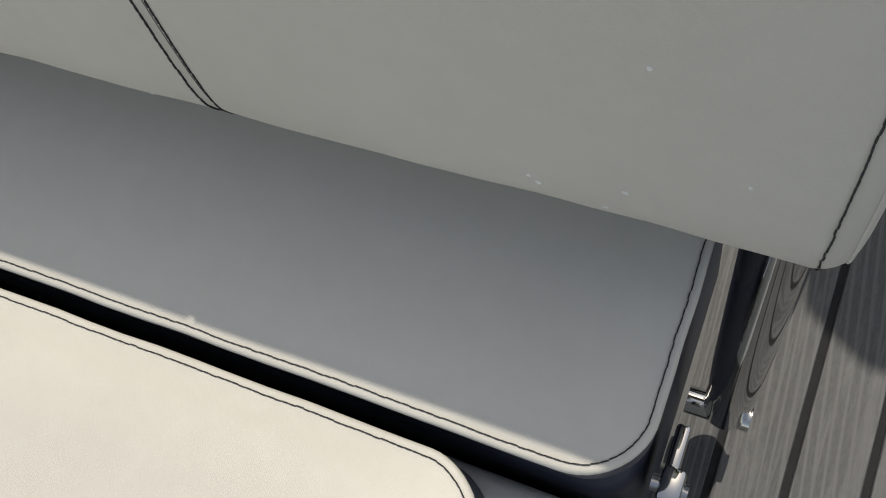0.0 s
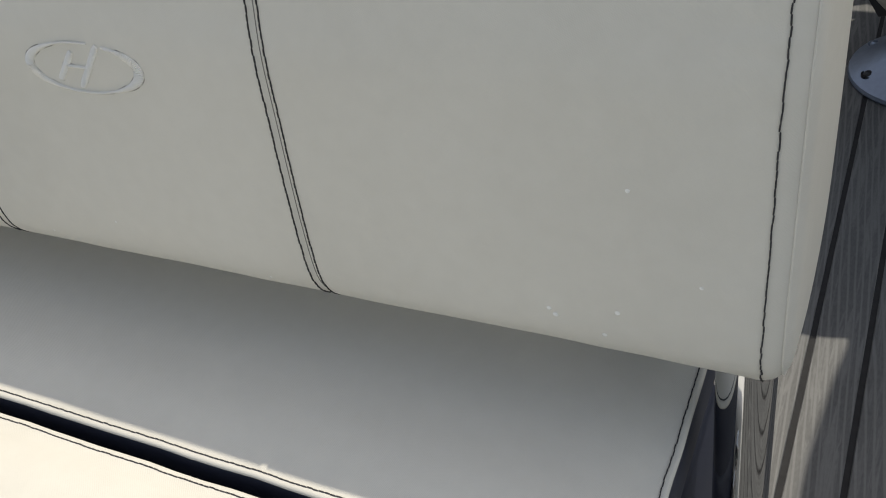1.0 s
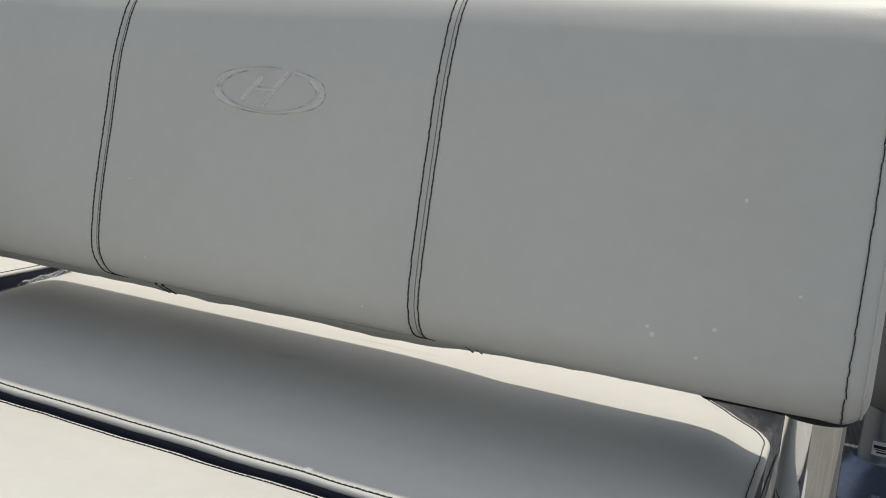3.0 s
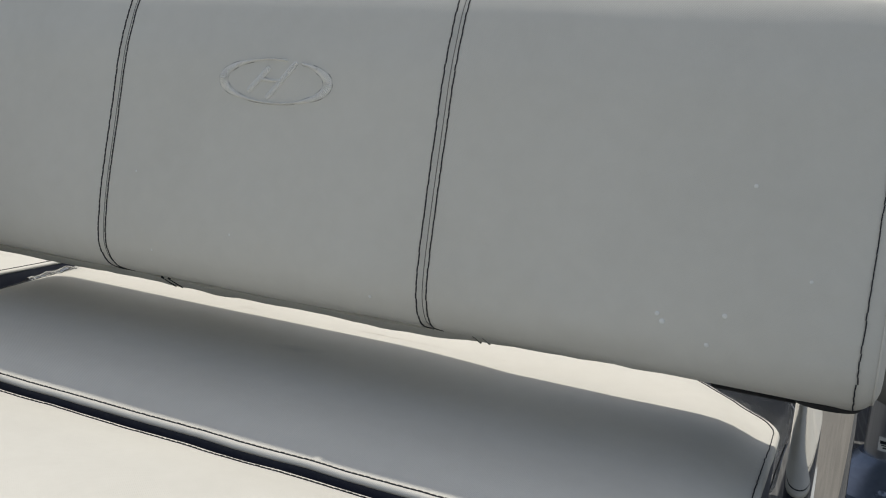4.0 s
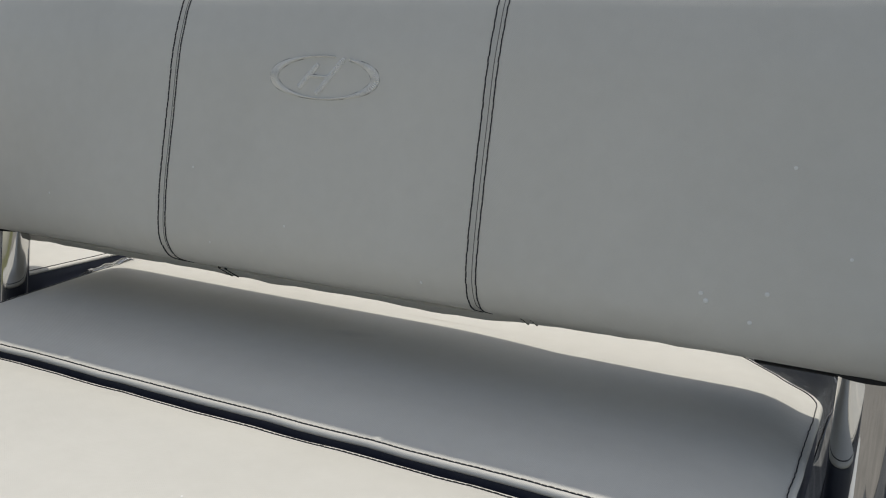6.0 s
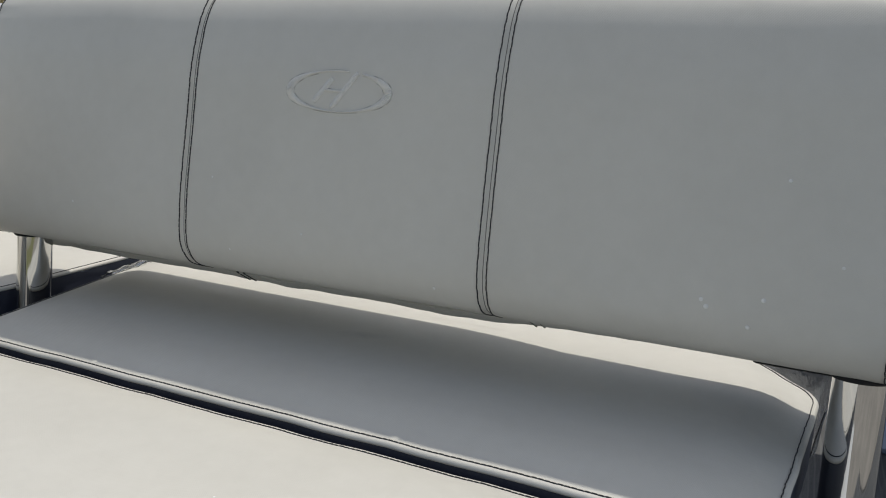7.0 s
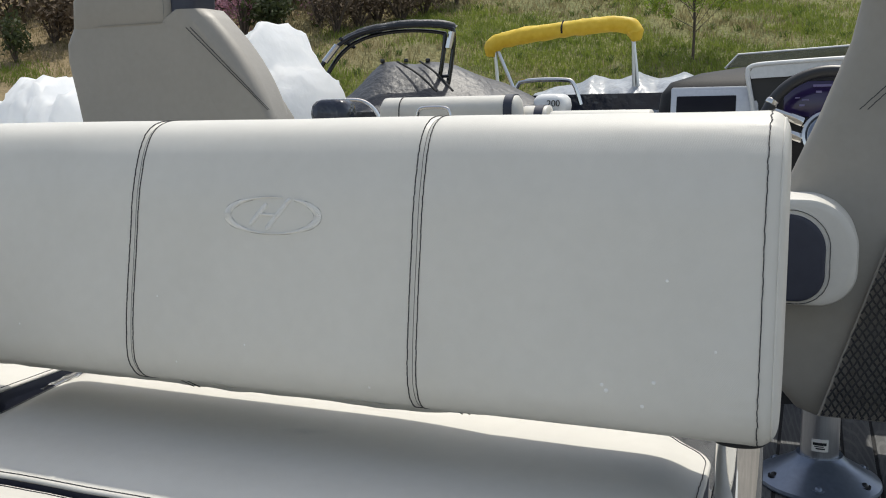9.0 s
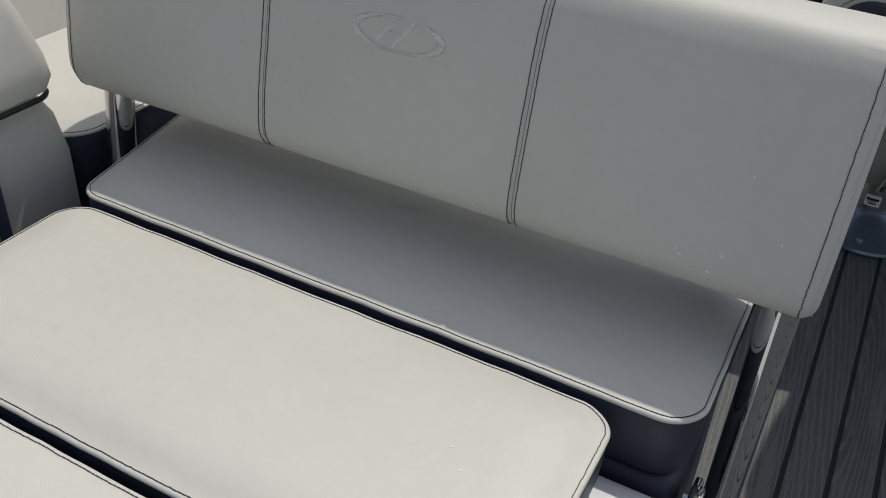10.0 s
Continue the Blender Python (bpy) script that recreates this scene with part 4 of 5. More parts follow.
# ---- helm console ----
def make_console():
    root = thing("helm_console", (0.327, 2.12, -0.048), "black and silver helm console with screens and smoked windscreen", "console")
    bm = bmesh.new()
    loft(bm, [[Vector((x, y, z)) for x, y in outline(xl, 0.55, yf, 0.45, (0.03,) * 4, n=6)]
              for z, xl, yf in ((0.0, -0.36, -0.05), (0.5, -0.37, -0.12), (0.74, -0.365, -0.16), (0.80, -0.36, -0.165))])
    part("body", bm, BLACK_PLASTIC, root)
    bm = bmesh.new()
    loft(bm, [[Vector((x, y, z)) for x, y in outline(xl, 0.56, yf, 0.42, (0.04,) * 4, n=6)]
              for z, xl, yf in ((0.795, -0.375, -0.17), (0.86, -0.368, -0.165), (0.892, -0.345, -0.14), (0.918, -0.27, -0.05), (0.935, -0.16, 0.05), (0.94, -0.10, 0.10))])
    part("dash_top", bm, DASH, root, "black textured dash top")
    bm = bmesh.new()
    box(bm, 0, 0, 0, 0.236, 0.014, 0.112, 0.006)
    bmesh.ops.transform(bm, verts=bm.verts, matrix=pose(-0.216, -0.176, 0.822, -12))
    panel = part("instrument_panel", bm, SILVER, root, "silver instrument panel")
    bm = bmesh.new()
    box(bm, 0, 0, 0, 0.160, 0.010, 0.072, 0.003)
    bmesh.ops.transform(bm, verts=bm.verts, matrix=pose(-0.237, -0.183, 0.817, -12))
    part("screen", bm, SCREEN, panel, "dark glossy screen")
    # pod round the gauge display, with a silver brow
    bm = bmesh.new()
    pod = [(-0.108, 0.785), (-0.114, 0.83), (-0.124, 0.88), (-0.128, 0.911), (-0.115, 0.930), (-0.036, 0.936), (0.12, 0.942), (0.25, 0.944)]
    sweep(bm, smooth_path([(x, -0.196, z) for x, z in pod], 5), 0.0062, 10)
    part("pod_frame", bm, WHITE_PLASTIC, root, "white pod frame")
    bm = bmesh.new()
    loft(bm, [[Vector((x, y, z)) for x, z in [(0.25, 0.785)] + pod] for y in (-0.180, 0.12)])
    part("pod", bm, BLACK_PLASTIC, root, "black gauge pod")
    bm = bmesh.new()
    brow = [(-0.119, 0.896), (-0.124, 0.910), (-0.113, 0.928), (-0.036, 0.934), (0.12, 0.940), (0.25, 0.942), (0.25, 0.930), (0.115, 0.921), (-0.027, 0.899)]
    loft(bm, [[Vector((x, y, z)) for x, z in brow] for y in (-0.196, -0.182)])
    part("brow_panel", bm, SILVER, root, "silver brow panel over the gauges")
    bm = bmesh.new()
    box(bm, 0, 0, 0, 0.20, 0.012, 0.095, 0.004)
    bmesh.ops.transform(bm, verts=bm.verts, matrix=pose(0.065, -0.188, 0.838, -6))
    disp = part("gauge_display", bm, PURPLE_SCREEN, root, "dim violet gauge display")
    for x, z, w, h in ((0.06, 0.873, 0.045, 0.006), (0.052, 0.857, 0.014, 0.005), (0.0, 0.842, 0.012, 0.003), (0.02, 0.836, 0.018, 0.003), (0.012, 0.822, 0.014, 0.005)):
        bm = bmesh.new()
        box(bm, 0, 0, 0, w, 0.003, h, 0.0)
        bmesh.ops.transform(bm, verts=bm.verts, matrix=pose(x, -0.1955 - (0.838 - z) * 0.105, z, -6))
        part("bar", bm, DIM_MARK, disp)
    bm = bmesh.new()
    loft(bm, [[Vector(p) for p in ring] for ring in (
        [(-0.21, 0.10, 0.935), (-0.175, 0.10, 0.972), (0.30, 0.06, 0.990), (0.30, 0.05, 0.94)],
        [(-0.21, 0.108, 0.935), (-0.175, 0.108, 0.972), (0.30, 0.068, 0.990), (0.30, 0.058, 0.94)])])
    wind = part("windscreen", bm, TINTED, root, "smoked acrylic windscreen")
    bm = bmesh.new()
    sweep(bm, [(-0.213, 0.104, 0.933), (-0.177, 0.104, 0.973), (0.30, 0.064, 0.992)], 0.0035, 8)
    part("edge_trim", bm, WHITE_PLASTIC, wind)
    # wheel
    wheel = new("steering_wheel")
    wheel.parent = root
    wheel.matrix_basis = pose(0.078, -0.32, 0.752, 77, 0, 0)
    tagged(wheel, label="black steering wheel with chrome spokes")
    bm = bmesh.new()
    sweep(bm, [Vector((0.160 * math.cos(a), 0.160 * math.sin(a), 0)) for a in (2 * math.pi * k / 64 for k in range(64))], 0.0155, 14, True)
    part("rim", bm, BLACK_PLASTIC, wheel)
    for sx in (-1, 1):
        for (xa, ya), (xb, yb_) in (((0.146, 0.066), (0.060, 0.034)), ((0.150, 0.020), (0.062, -0.008))):
            a, b = Vector((sx * xa, ya, -0.002)), Vector((sx * xb, yb_, -0.026))
            d = (b - a).normalized()
            sd, up = d.cross(Vector((0, 0, 1))).normalized(), Vector((0, 0, 1))
            bm = bmesh.new()
            rings = []
            for q, wd in ((0.0, 0.6), (0.04, 0.9), (0.3, 1.0), (0.62, 1.1), (0.64, 1.3), (0.98, 1.4), (1.0, 1.2)):
                c = a + (b - a) * q
                rings.append([c + sd * (wd * u) + up * v for u, v in ((-0.010, -0.004), (-0.0085, 0.003), (-0.004, 0.0055), (0.004, 0.0055), (0.0085, 0.003), (0.010, -0.004))])
            loft(bm, rings)
            part("spoke", bm, CHROME, wheel)
    bm = bmesh.new()
    sweep(bm, [Vector((0, -0.05, -0.026)), Vector((0, -0.11, -0.016)), Vector((0, -0.156, 0.0))], [0.014, 0.012, 0.011], 10)
    part("spoke", bm, CHROME, wheel)
    for deg in (149, 167, 31, 13):
        a = math.radians(deg)
        bm = bmesh.new()
        sweep(bm, [Vector((0.160 * math.cos(a + d), 0.160 * math.sin(a + d), 0)) for d in (-0.045, -0.035, 0, 0.035, 0.045)], [0.0155, 0.0172, 0.0176, 0.0172, 0.0155], 14)
        part("clamp", bm, CHROME, wheel)
    bm = bmesh.new()
    lathe(bm, [(0.056, -0.05), (0.066, -0.035), (0.067, -0.02), (0.062, -0.012), (0.055, -0.010), (0.050, -0.018)], 36)
    hub = part("hub", bm, CHROME, wheel)
    bm = bmesh.new()
    lathe(bm, [(0.0495, -0.020), (0.049, -0.014), (0.035, -0.008), (0.015, -0.006)], 30)
    part("hub_cap", bm, BLUE_GREY, hub, "grey hub cap")
    bm = bmesh.new()
    sweep(bm, [Vector((0, 0, -0.05)), Vector((0, 0, -0.22))], 0.028, 16)
    part("column", bm, BLACK_PLASTIC, wheel)
    return root


make_console()


# ---- far lounge with rolled back cushions ----
def rolled_back(name, x0, x1, y, z0, z1, label, navy_end):
    root = thing(name, ((x0 + x1) / 2, y, 0.0), label, "backrest", "far lounge backs")
    hw = (x1 - x0) / 2
    h = z1 - z0
    bm = bmesh.new()
    rings = []
    for q, s in ((-1, 0.5), (-0.985, 0.8), (-0.95, 0.98), (-0.9, 1.0), (-0.3, 1.0), (0.3, 1.0), (0.9, 1.0), (0.95, 0.98), (0.985, 0.8), (1, 0.5)):
        rings.append([Vector((q * hw, yy * s, z0 + h * 0.5 + (zz - z0 - h * 0.5) * s)) for yy, zz in outline(-0.06, 0.06, z0, z1, (0.052,) * 4, n=8)])
    loft(bm, rings)
    part("roll", bm, BEIGE, root, sharp=1.2)
    bm = bmesh.new()
    box(bm, 0, 0.03, z0 / 2, 2 * hw - 0.04, 0.10, z0 + 0.02, 0.01)
    part("back_panel", bm, BEIGE, root)
    if hw > 0.2:
        bm = bmesh.new()
        sweep(bm, [Vector((-hw + 0.085, yy, zz)) for yy, zz in outline(-0.0605, 0.0605, z0 - 0.0005, z1 + 0.0005, (0.052,) * 4, n=8)], 0.0022, 6, True)
        part("seam", bm, THREAD, root, "dark seam")
    if navy_end:
        bm = bmesh.new()
        rings = [[Vector((hw - 0.045 + q, yy, zz)) for yy, zz in outline(-0.064, 0.064, z0 - 0.003, z1 + 0.003, (0.05,) * 4, n=7)] for q in (0.0, 0.03)]
        loft(bm, rings)
        part("end_band", bm, NAVY, root, "navy end band")
    return root


rolled_back("far_backrest", -1.100, -0.576, 2.36, 0.700, 0.822, "beige rolled lounge backrest with navy end band", True)
rolled_back("far_backrest", -0.590, -0.498, 2.46, 0.675, 0.783, "short beige lounge backrest end with navy band", True)
rolled_back("far_backrest", -0.494, -0.13, 2.44, 0.650, 0.764, "low plain beige lounge backrest beside the console", False)
rolled_back("far_backrest", -1.63, -1.07, 2.36, 0.62, 0.722, "low beige lounge backrest beside the rolled one", False)
rail = thing("grab_rail", (-0.855, 2.24, 0.688), "small polished steel grab rail behind the lounge back", "rail")
bm = bmesh.new()
sweep(bm, smooth_path([(-0.075, 0, 0.0), (-0.060, 0, 0.075), (-0.045, 0, 0.094), (0.0, 0, 0.097), (0.045, 0, 0.094), (0.060, 0, 0.075), (0.075, 0, 0.0)], 5), 0.0065, 10)
part("bar", bm, CHROME, rail)
bm = bmesh.new()
box(bm, 0, 0.0, -0.345, 0.20, 0.06, 0.69, 0.01)
part("mount", bm, BEIGE, rail)


# ---- boats in the yard ----
def make_shrink_wrapped(name, at, sx, sy, sz, seed, label):
    root = thing(name, at, label, "boat", "shrink-wrapped boats")
    bm = bmesh.new()
    rings = []
    n, m = 46, 44
    for i in range(n + 1):
        q = -1 + 2 * i / n
        hull = max(0.04, 1 - abs(q) ** 5.0)
        ridge = 0.82 + 0.10 * math.sin(q * 5 + seed) + 0.22 * noise.noise((q * 2.3, seed, 0))
        ring = []
        for k in range(m):
            a = 2 * math.pi * k / m
            c, s = math.cos(a), math.sin(a)
            e = 0.75
            y = math.copysign(abs(c) ** e, c) * sy * hull ** 0.5
            z = math.copysign(abs(s) ** e, s) * sz * (ridge if s > 0 else 1.0) * (0.35 + 0.65 * hull if s > 0 else 1.0)
            w = 0.07 * noise.noise((q * 6 + seed, c * 3, s * 3)) + 0.05 * noise.noise((q * 14 + seed, c * 7, s * 7))
            w += 0.035 - 0.09 * abs(noise.noise((q * 4 + seed * 2, c * 2.4, s * 2.4 + 3)))          # pulled creases
            ring.append(Vector((q * sx, y * (1 + w), z * (1 + w) + sz)))
        rings.append(ring)
    loft(bm, rings)
    part("film", bm, SHRINK, root, sharp=1.6)
    for dx in (-0.5, 0.5):
        bm = bmesh.new()
        box(bm, sx * dx, 0, -at[2] / 2 + GROUND / 2 + 0.06, 0.25, sy * 1.2, at[2] - GROUND + 0.12, 0.02)
        part("cradle", bm, BARK, root, "timber cradle")
    return root


GROUND = -0.95
make_shrink_wrapped("wrapped_boat", (-5.34, 8.20, -0.55), 0.74, 0.9, 1.10, 1.0, "boat wrapped in white shrink film on a cradle")
make_shrink_wrapped("wrapped_boat", (-6.75, 5.15, -0.58), 1.55, 1.2, 0.80, 4.0, "low boat wrapped in glossy white shrink film")
make_shrink_wrapped("wrapped_boat", (-4.70, 4.45, -0.58), 0.42, 0.45, 0.86, 9.0, "small boat wrapped in creased white shrink film")


def bar(root, name, pts, r, mat, per=5, label=""):
    bm = bmesh.new()
    sweep(bm, smooth_path(pts, per), r, 8)
    return part(name, bm, mat, root, label)


def hull(root, x0, x1, y, half, z0, z1, mat):
    bm = bmesh.new()
    rings = []
    for q in [k / 14 for k in range(15)]:
        x = x0 + (x1 - x0) * q
        wd = half * (1 - max(0, q - 0.55) ** 2 * 3.6)
        rings.append([Vector((x, y - wd, z1)), Vector((x, y - wd * 0.93, z0 + (z1 - z0) * 0.45)), Vector((x, y - wd * 0.35, z0 + 0.12)), Vector((x, y, z0)),
                      Vector((x, y + wd * 0.35, z0 + 0.12)), Vector((x, y + wd * 0.93, z0 + (z1 - z0) * 0.45)), Vector((x, y + wd, z1))])
    loft(bm, rings)
    return part("hull", bm, mat, root)


def trailer(root, x0, x1, y, z):
    for s in (-0.55, 0.55):
        bm = bmesh.new()
        box(bm, (x0 + x1) / 2, y + s, (GROUND + z) / 2, 0.12, 0.12, z - GROUND + 0.1, 0.01)
        part("stand", bm, DULL_STEEL, root)


def make_tower_boat():
    root = thing("tower_boat", (-4.90, 10.15, 0.0), "wake boat with black tow tower under a charcoal canvas cover", "boat")
    y = 10.5
    hull(root, -5.9, -2.85, y, 1.05, -0.45, 0.72, CANVAS)
    trailer(root, -5.0, -3.0, y, -0.3)
    # tented cover
    bm = bmesh.new()
    rings = []
    prof = ((-5.75, 0.66), (-5.4, 0.72), (-5.02, 0.95), (-4.66, 1.33), (-4.3, 1.31), (-4.12, 1.35), (-3.85, 1.28), (-3.5, 1.12), (-3.2, 1.00), (-2.98, 0.86), (-2.85, 0.70))
    for x, z in [(p.x, p.z) for p in smooth_path([(a, 0, b) for a, b in prof], 3)]:
        ring = []
        for k in range(13):
            q = -1 + k / 6
            zz = 0.60 + (z - 0.60) * (1 - abs(q) ** 1.3) + 0.02 * noise.noise((x * 4, q * 3, 0)) + 0.05 * (1 - abs(q)) * abs(q) * 4 * (0.5 - abs(math.sin(x * 5 + q * 1.5)))
            ring.append(Vector((x, y + q * 1.1, zz)))
        rings.append(ring)
    loft(bm, rings, closed=False, cap0=False, cap1=False)
    part("cover", bm, CANVAS, root, "charcoal canvas cover", sharp=1.6)
    outer = [(-5.52, 0.78), (-5.40, 1.12), (-5.16, 1.50), (-4.86, 1.69), (-4.40, 1.76), (-3.98, 1.74), (-3.90, 1.66), (-3.93, 1.30), (-3.98, 0.98), (-4.00, 0.82)]
    inner = [(-5.40, 0.78), (-5.29, 1.11), (-5.08, 1.46), (-4.81, 1.64), (-4.40, 1.71), (-4.03, 1.68), (-3.99, 1.61), (-4.03, 1.28), (-4.08, 0.98), (-4.10, 0.82)]
    for tube, dy in ((outer, -0.48), (inner, -0.40)):
        bar(root, "tower_tube", [(x, y + dy, z) for x, z in tube], 0.024, TOWER_BLACK, 6, "black tower tube")
    for (xa, za), (xb, zb) in (((-5.42, 1.08), (-5.27, 1.06)), ((-3.95, 1.14), (-4.08, 1.14)), ((-5.10, 1.62), (-4.96, 1.52)), ((-3.98, 0.92), (-4.11, 0.92))):
        bar(root, "rung", [(xa, y - 0.50, za), (xb, y - 0.34, zb)], 0.022, TOWER_BLACK, 1)
    for x in (-5.44, -4.06):
        bm = bmesh.new()
        box(bm, x, y - 0.42, 0.76, 0.24, 0.22, 0.20, 0.02)
        part("tower_mount", bm, TOWER_BLACK, root, "black tower mount")
    bm = bmesh.new()
    spine = smooth_path([(-5.08, y - 0.42, 1.58), (-4.84, y - 0.42, 1.71), (-4.40, y - 0.42, 1.79), (-4.00, y - 0.42, 1.78), (-3.88, y - 0.42, 1.72)], 6)
    sweep(bm, spine, [0.05 + 0.012 * noise.noise((k * 0.6, 2.0, 0)) for k in range(len(spine))], 10)
    part("tower_canopy", bm, CANVAS, root, "folded black canopy")
    bar(root, "tower_plate", [(-5.27, y - 0.52, 1.34), (-5.13, y - 0.52, 1.54)], 0.036, CHROME, 1, "bright mounting plate")
    bar(root, "tower_plate", [(-3.96, y - 0.52, 1.48), (-3.92, y - 0.52, 1.68)], 0.036, CHROME, 1, "bright mounting plate")
    for x in (-4.66, -4.40, -4.16):
        bm = bmesh.new()
        box(bm, x, y, 1.36, 0.05, 0.05, 0.05, 0.01)
        part("cover_peg", bm, TOWER_BLACK, root)
    bar(root, "strap", [(-4.5, y - 0.1, 1.345), (-4.3, y - 0.5, 1.18), (-4.12, y - 0.9, 0.95)], 0.012, BLACK, 5)
    bar(root, "strap", [(-4.25, y - 0.1, 1.345), (-4.1, y - 0.5, 1.18), (-3.95, y - 0.9, 0.95)], 0.012, BLACK, 5)
    # grab rail
    bar(root, "grab_rail", [(-5.62, 9.3, 0.4), (-5.60, 9.3, 0.72), (-5.5, 9.3, 0.86), (-5.1, 9.3, 0.87), (-4.86, 9.3, 0.84), (-4.72, 9.3, 0.66), (-4.70, 9.3, 0.4)], 0.022, CHROME, 5, "chrome rail")
    for ob in root.children:
        ob.data.transform(Matrix.Translation((-0.94, 0, -0.02)) @ Matrix.Diagonal((1.178, 1, 1, 1)) @ Matrix.Translation((5.5, -10.5, 0)))
    root.rotation_euler = (0, 0, radians(26))
    return root


make_tower_boat()


def make_outboard(name, at, size, mat, label, number=""):
    root = thing(name, at, label, "outboard motor")
    bm = bmesh.new()
    w, d, h = size
    rings = [[Vector((x, y, z * h)) for x, y in outline(-w / 2 + i * w, w / 2 - i * w, -d / 2 + i * d, d / 2 - i * d, (w * 0.22,) * 4, n=6)]
             for i, z in ((0.10, 0.0), (0.03, 0.12), (0.0, 0.45), (0.03, 0.75), (0.10, 0.92), (0.22, 1.0))]
    loft(bm, rings)
    cowl = part("cowl", bm, mat, root)
    bm = bmesh.new()
    box(bm, 0, 0, (GROUND + 0.25 - at[2]) / 2, w * 0.45, d * 0.5, at[2] - GROUND - 0.25, 0.02)
    part("leg", bm, BLACK_PLASTIC, root)
    bm = bmesh.new()
    box(bm, 0, d * 0.6, GROUND / 2 - at[2] / 2, w * 0.3, d * 0.4, at[2] - GROUND, 0.02)
    part("stand", bm, DULL_STEEL, root)
    if number:
        cu = bpy.data.curves.new("number", "FONT")
        cu.body, cu.size, cu.extrude, cu.align_x, cu.align_y = number, h * 0.42, 0.004, "CENTER", "CENTER"
        txt = new("number", cu)
        dg = bpy.context.evaluated_depsgraph_get()
        me = bpy.data.meshes.new_from_object(txt.evaluated_get(dg))
        bpy.data.objects.remove(txt)
        me.materials.clear()
        me.materials.append(BLACK_PLASTIC)
        ob = new("number", me)
        ob.parent = cowl
        ob.matrix_basis = pose(0.07, -d / 2 - 0.008, h * 0.55, 90, 0, 0)
        tagged(ob, label="black number 200")
    return root


make_outboard("outboard_motor", (-4.0, 7.25, 0.60), (0.42, 0.30, 0.25), DARK_HULL, "dark blue outboard motor cowl on a stand")
make_outboard("outboard_motor", (-2.70, 10.6, 0.60), (0.44, 0.42, 0.27), WHITE_PLASTIC, "white outboard motor with a black number 200", "200")


def make_bimini_boat():
    root = thing("bimini_boat", (-0.20, 0, 0), "boat under crinkled pale cover with a folded yellow bimini", "boat")
    y = 12.7
    hull(root, -3.6, 1.2, y, 1.1, -0.4, 0.86, DARK_HULL)
    trailer(root, -2.8, 0.2, y, -0.3)
    bm = bmesh.new()
    rings = []
    for i in range(67):
        u = i / 66
        x = -3.3 + 2.95 * u
        peak = 1 - abs(math.sin(math.pi * (u - 0.08) * 4.6))
        z = 0.90 + 0.17 * math.sin(min(1, u * 2.4) * math.pi / 2) + 0.10 * peak * min(1, 4 * u) - 0.22 * max(0, u - 0.62) ** 1.2
        ring = []
        for k in range(17):
            q = -1 + k / 8
            fold = 0.05 * (0.5 - abs(math.sin(x * 8.5 + q * 4.0))) * abs(q) * (1 - abs(q)) * 4
            zz = 0.60 + (z - 0.60) * (1 - abs(q) ** 1.4) + fold + 0.015 * noise.noise((x * 9, q * 6, 2))
            ring.append(Vector((x, y + q * 1.14, zz)))
        rings.append(ring)
    loft(bm, rings, closed=False, cap0=False, cap1=False)
    part("cover", bm, PALE_FILM, root, "crinkled pale grey cover", sharp=1.7)
    yb = 12.2
    pts = smooth_path([(-3.86, yb, 1.44), (-3.82, yb, 1.60), (-3.5, yb, 1.70), (-2.77, yb, 1.77), (-2.25, yb, 1.81), (-1.90, yb, 1.80), (-1.77, yb, 1.72), (-1.74, yb, 1.58)], 8)
    bm = bmesh.new()
    sweep(bm, [p + Vector((0, 0, 0.006 * noise.noise((p.x * 3, 0, 0)))) for p in pts],
          [0.06 + 0.055 * min(1, i / 6, (len(pts) - 1 - i) / 6) + 0.012 * noise.noise((i * 0.45, 3, 0)) for i in range(len(pts))], 16)
    for v in bm.verts:
        v.co += Vector((0, 0.3, 1.0)) * 0.022 * noise.noise((v.co.x * 7, v.co.y * 16, v.co.z * 16))
    part("bimini_boot", bm, YELLOW, root, "folded yellow bimini cover")
    for xa, xb in ((-3.80, -3.74), (-3.78, -3.40), (-1.78, -1.76), (-1.78, -1.68)):
        bar(root, "bimini_pole", [(xa, yb, 1.58), (xb, yb, 0.70)], 0.026, DULL_STEEL, 1, "aluminium bimini pole")
    bar(root, "bow_rail", [(-3.35, 11.5, 0.6), (-3.25, 11.5, 0.98), (-3.1, 11.5, 1.06), (-2.6, 11.5, 1.06), (-2.45, 11.5, 1.0), (-2.35, 11.5, 0.72)], 0.03, CHROME, 5, "chrome rail")
    bar(root, "strap", [(-2.77, yb - 0.10, 1.72), (-2.77, yb - 0.115, 1.80), (-2.77, yb, 1.90)], 0.014, BLACK, 3)
    return root


make_bimini_boat()


# ---- ground, hillside and planting ----
def hill_height(x, y):
    d = y * 0.93 - x * 0.30 - 15.0          # distance past the foot of the slope
    if d <= 0:
        return GROUND
    base = 0.46 * d - 0.0022 * d * d if d < 60 else 0.46 * 60 - 0.0022 * 3600
    return GROUND + base * min(1.0, d / 6.0 + 0.25) + 0.35 * noise.noise((x * 0.16, y * 0.16, 0)) * min(1, d / 4)


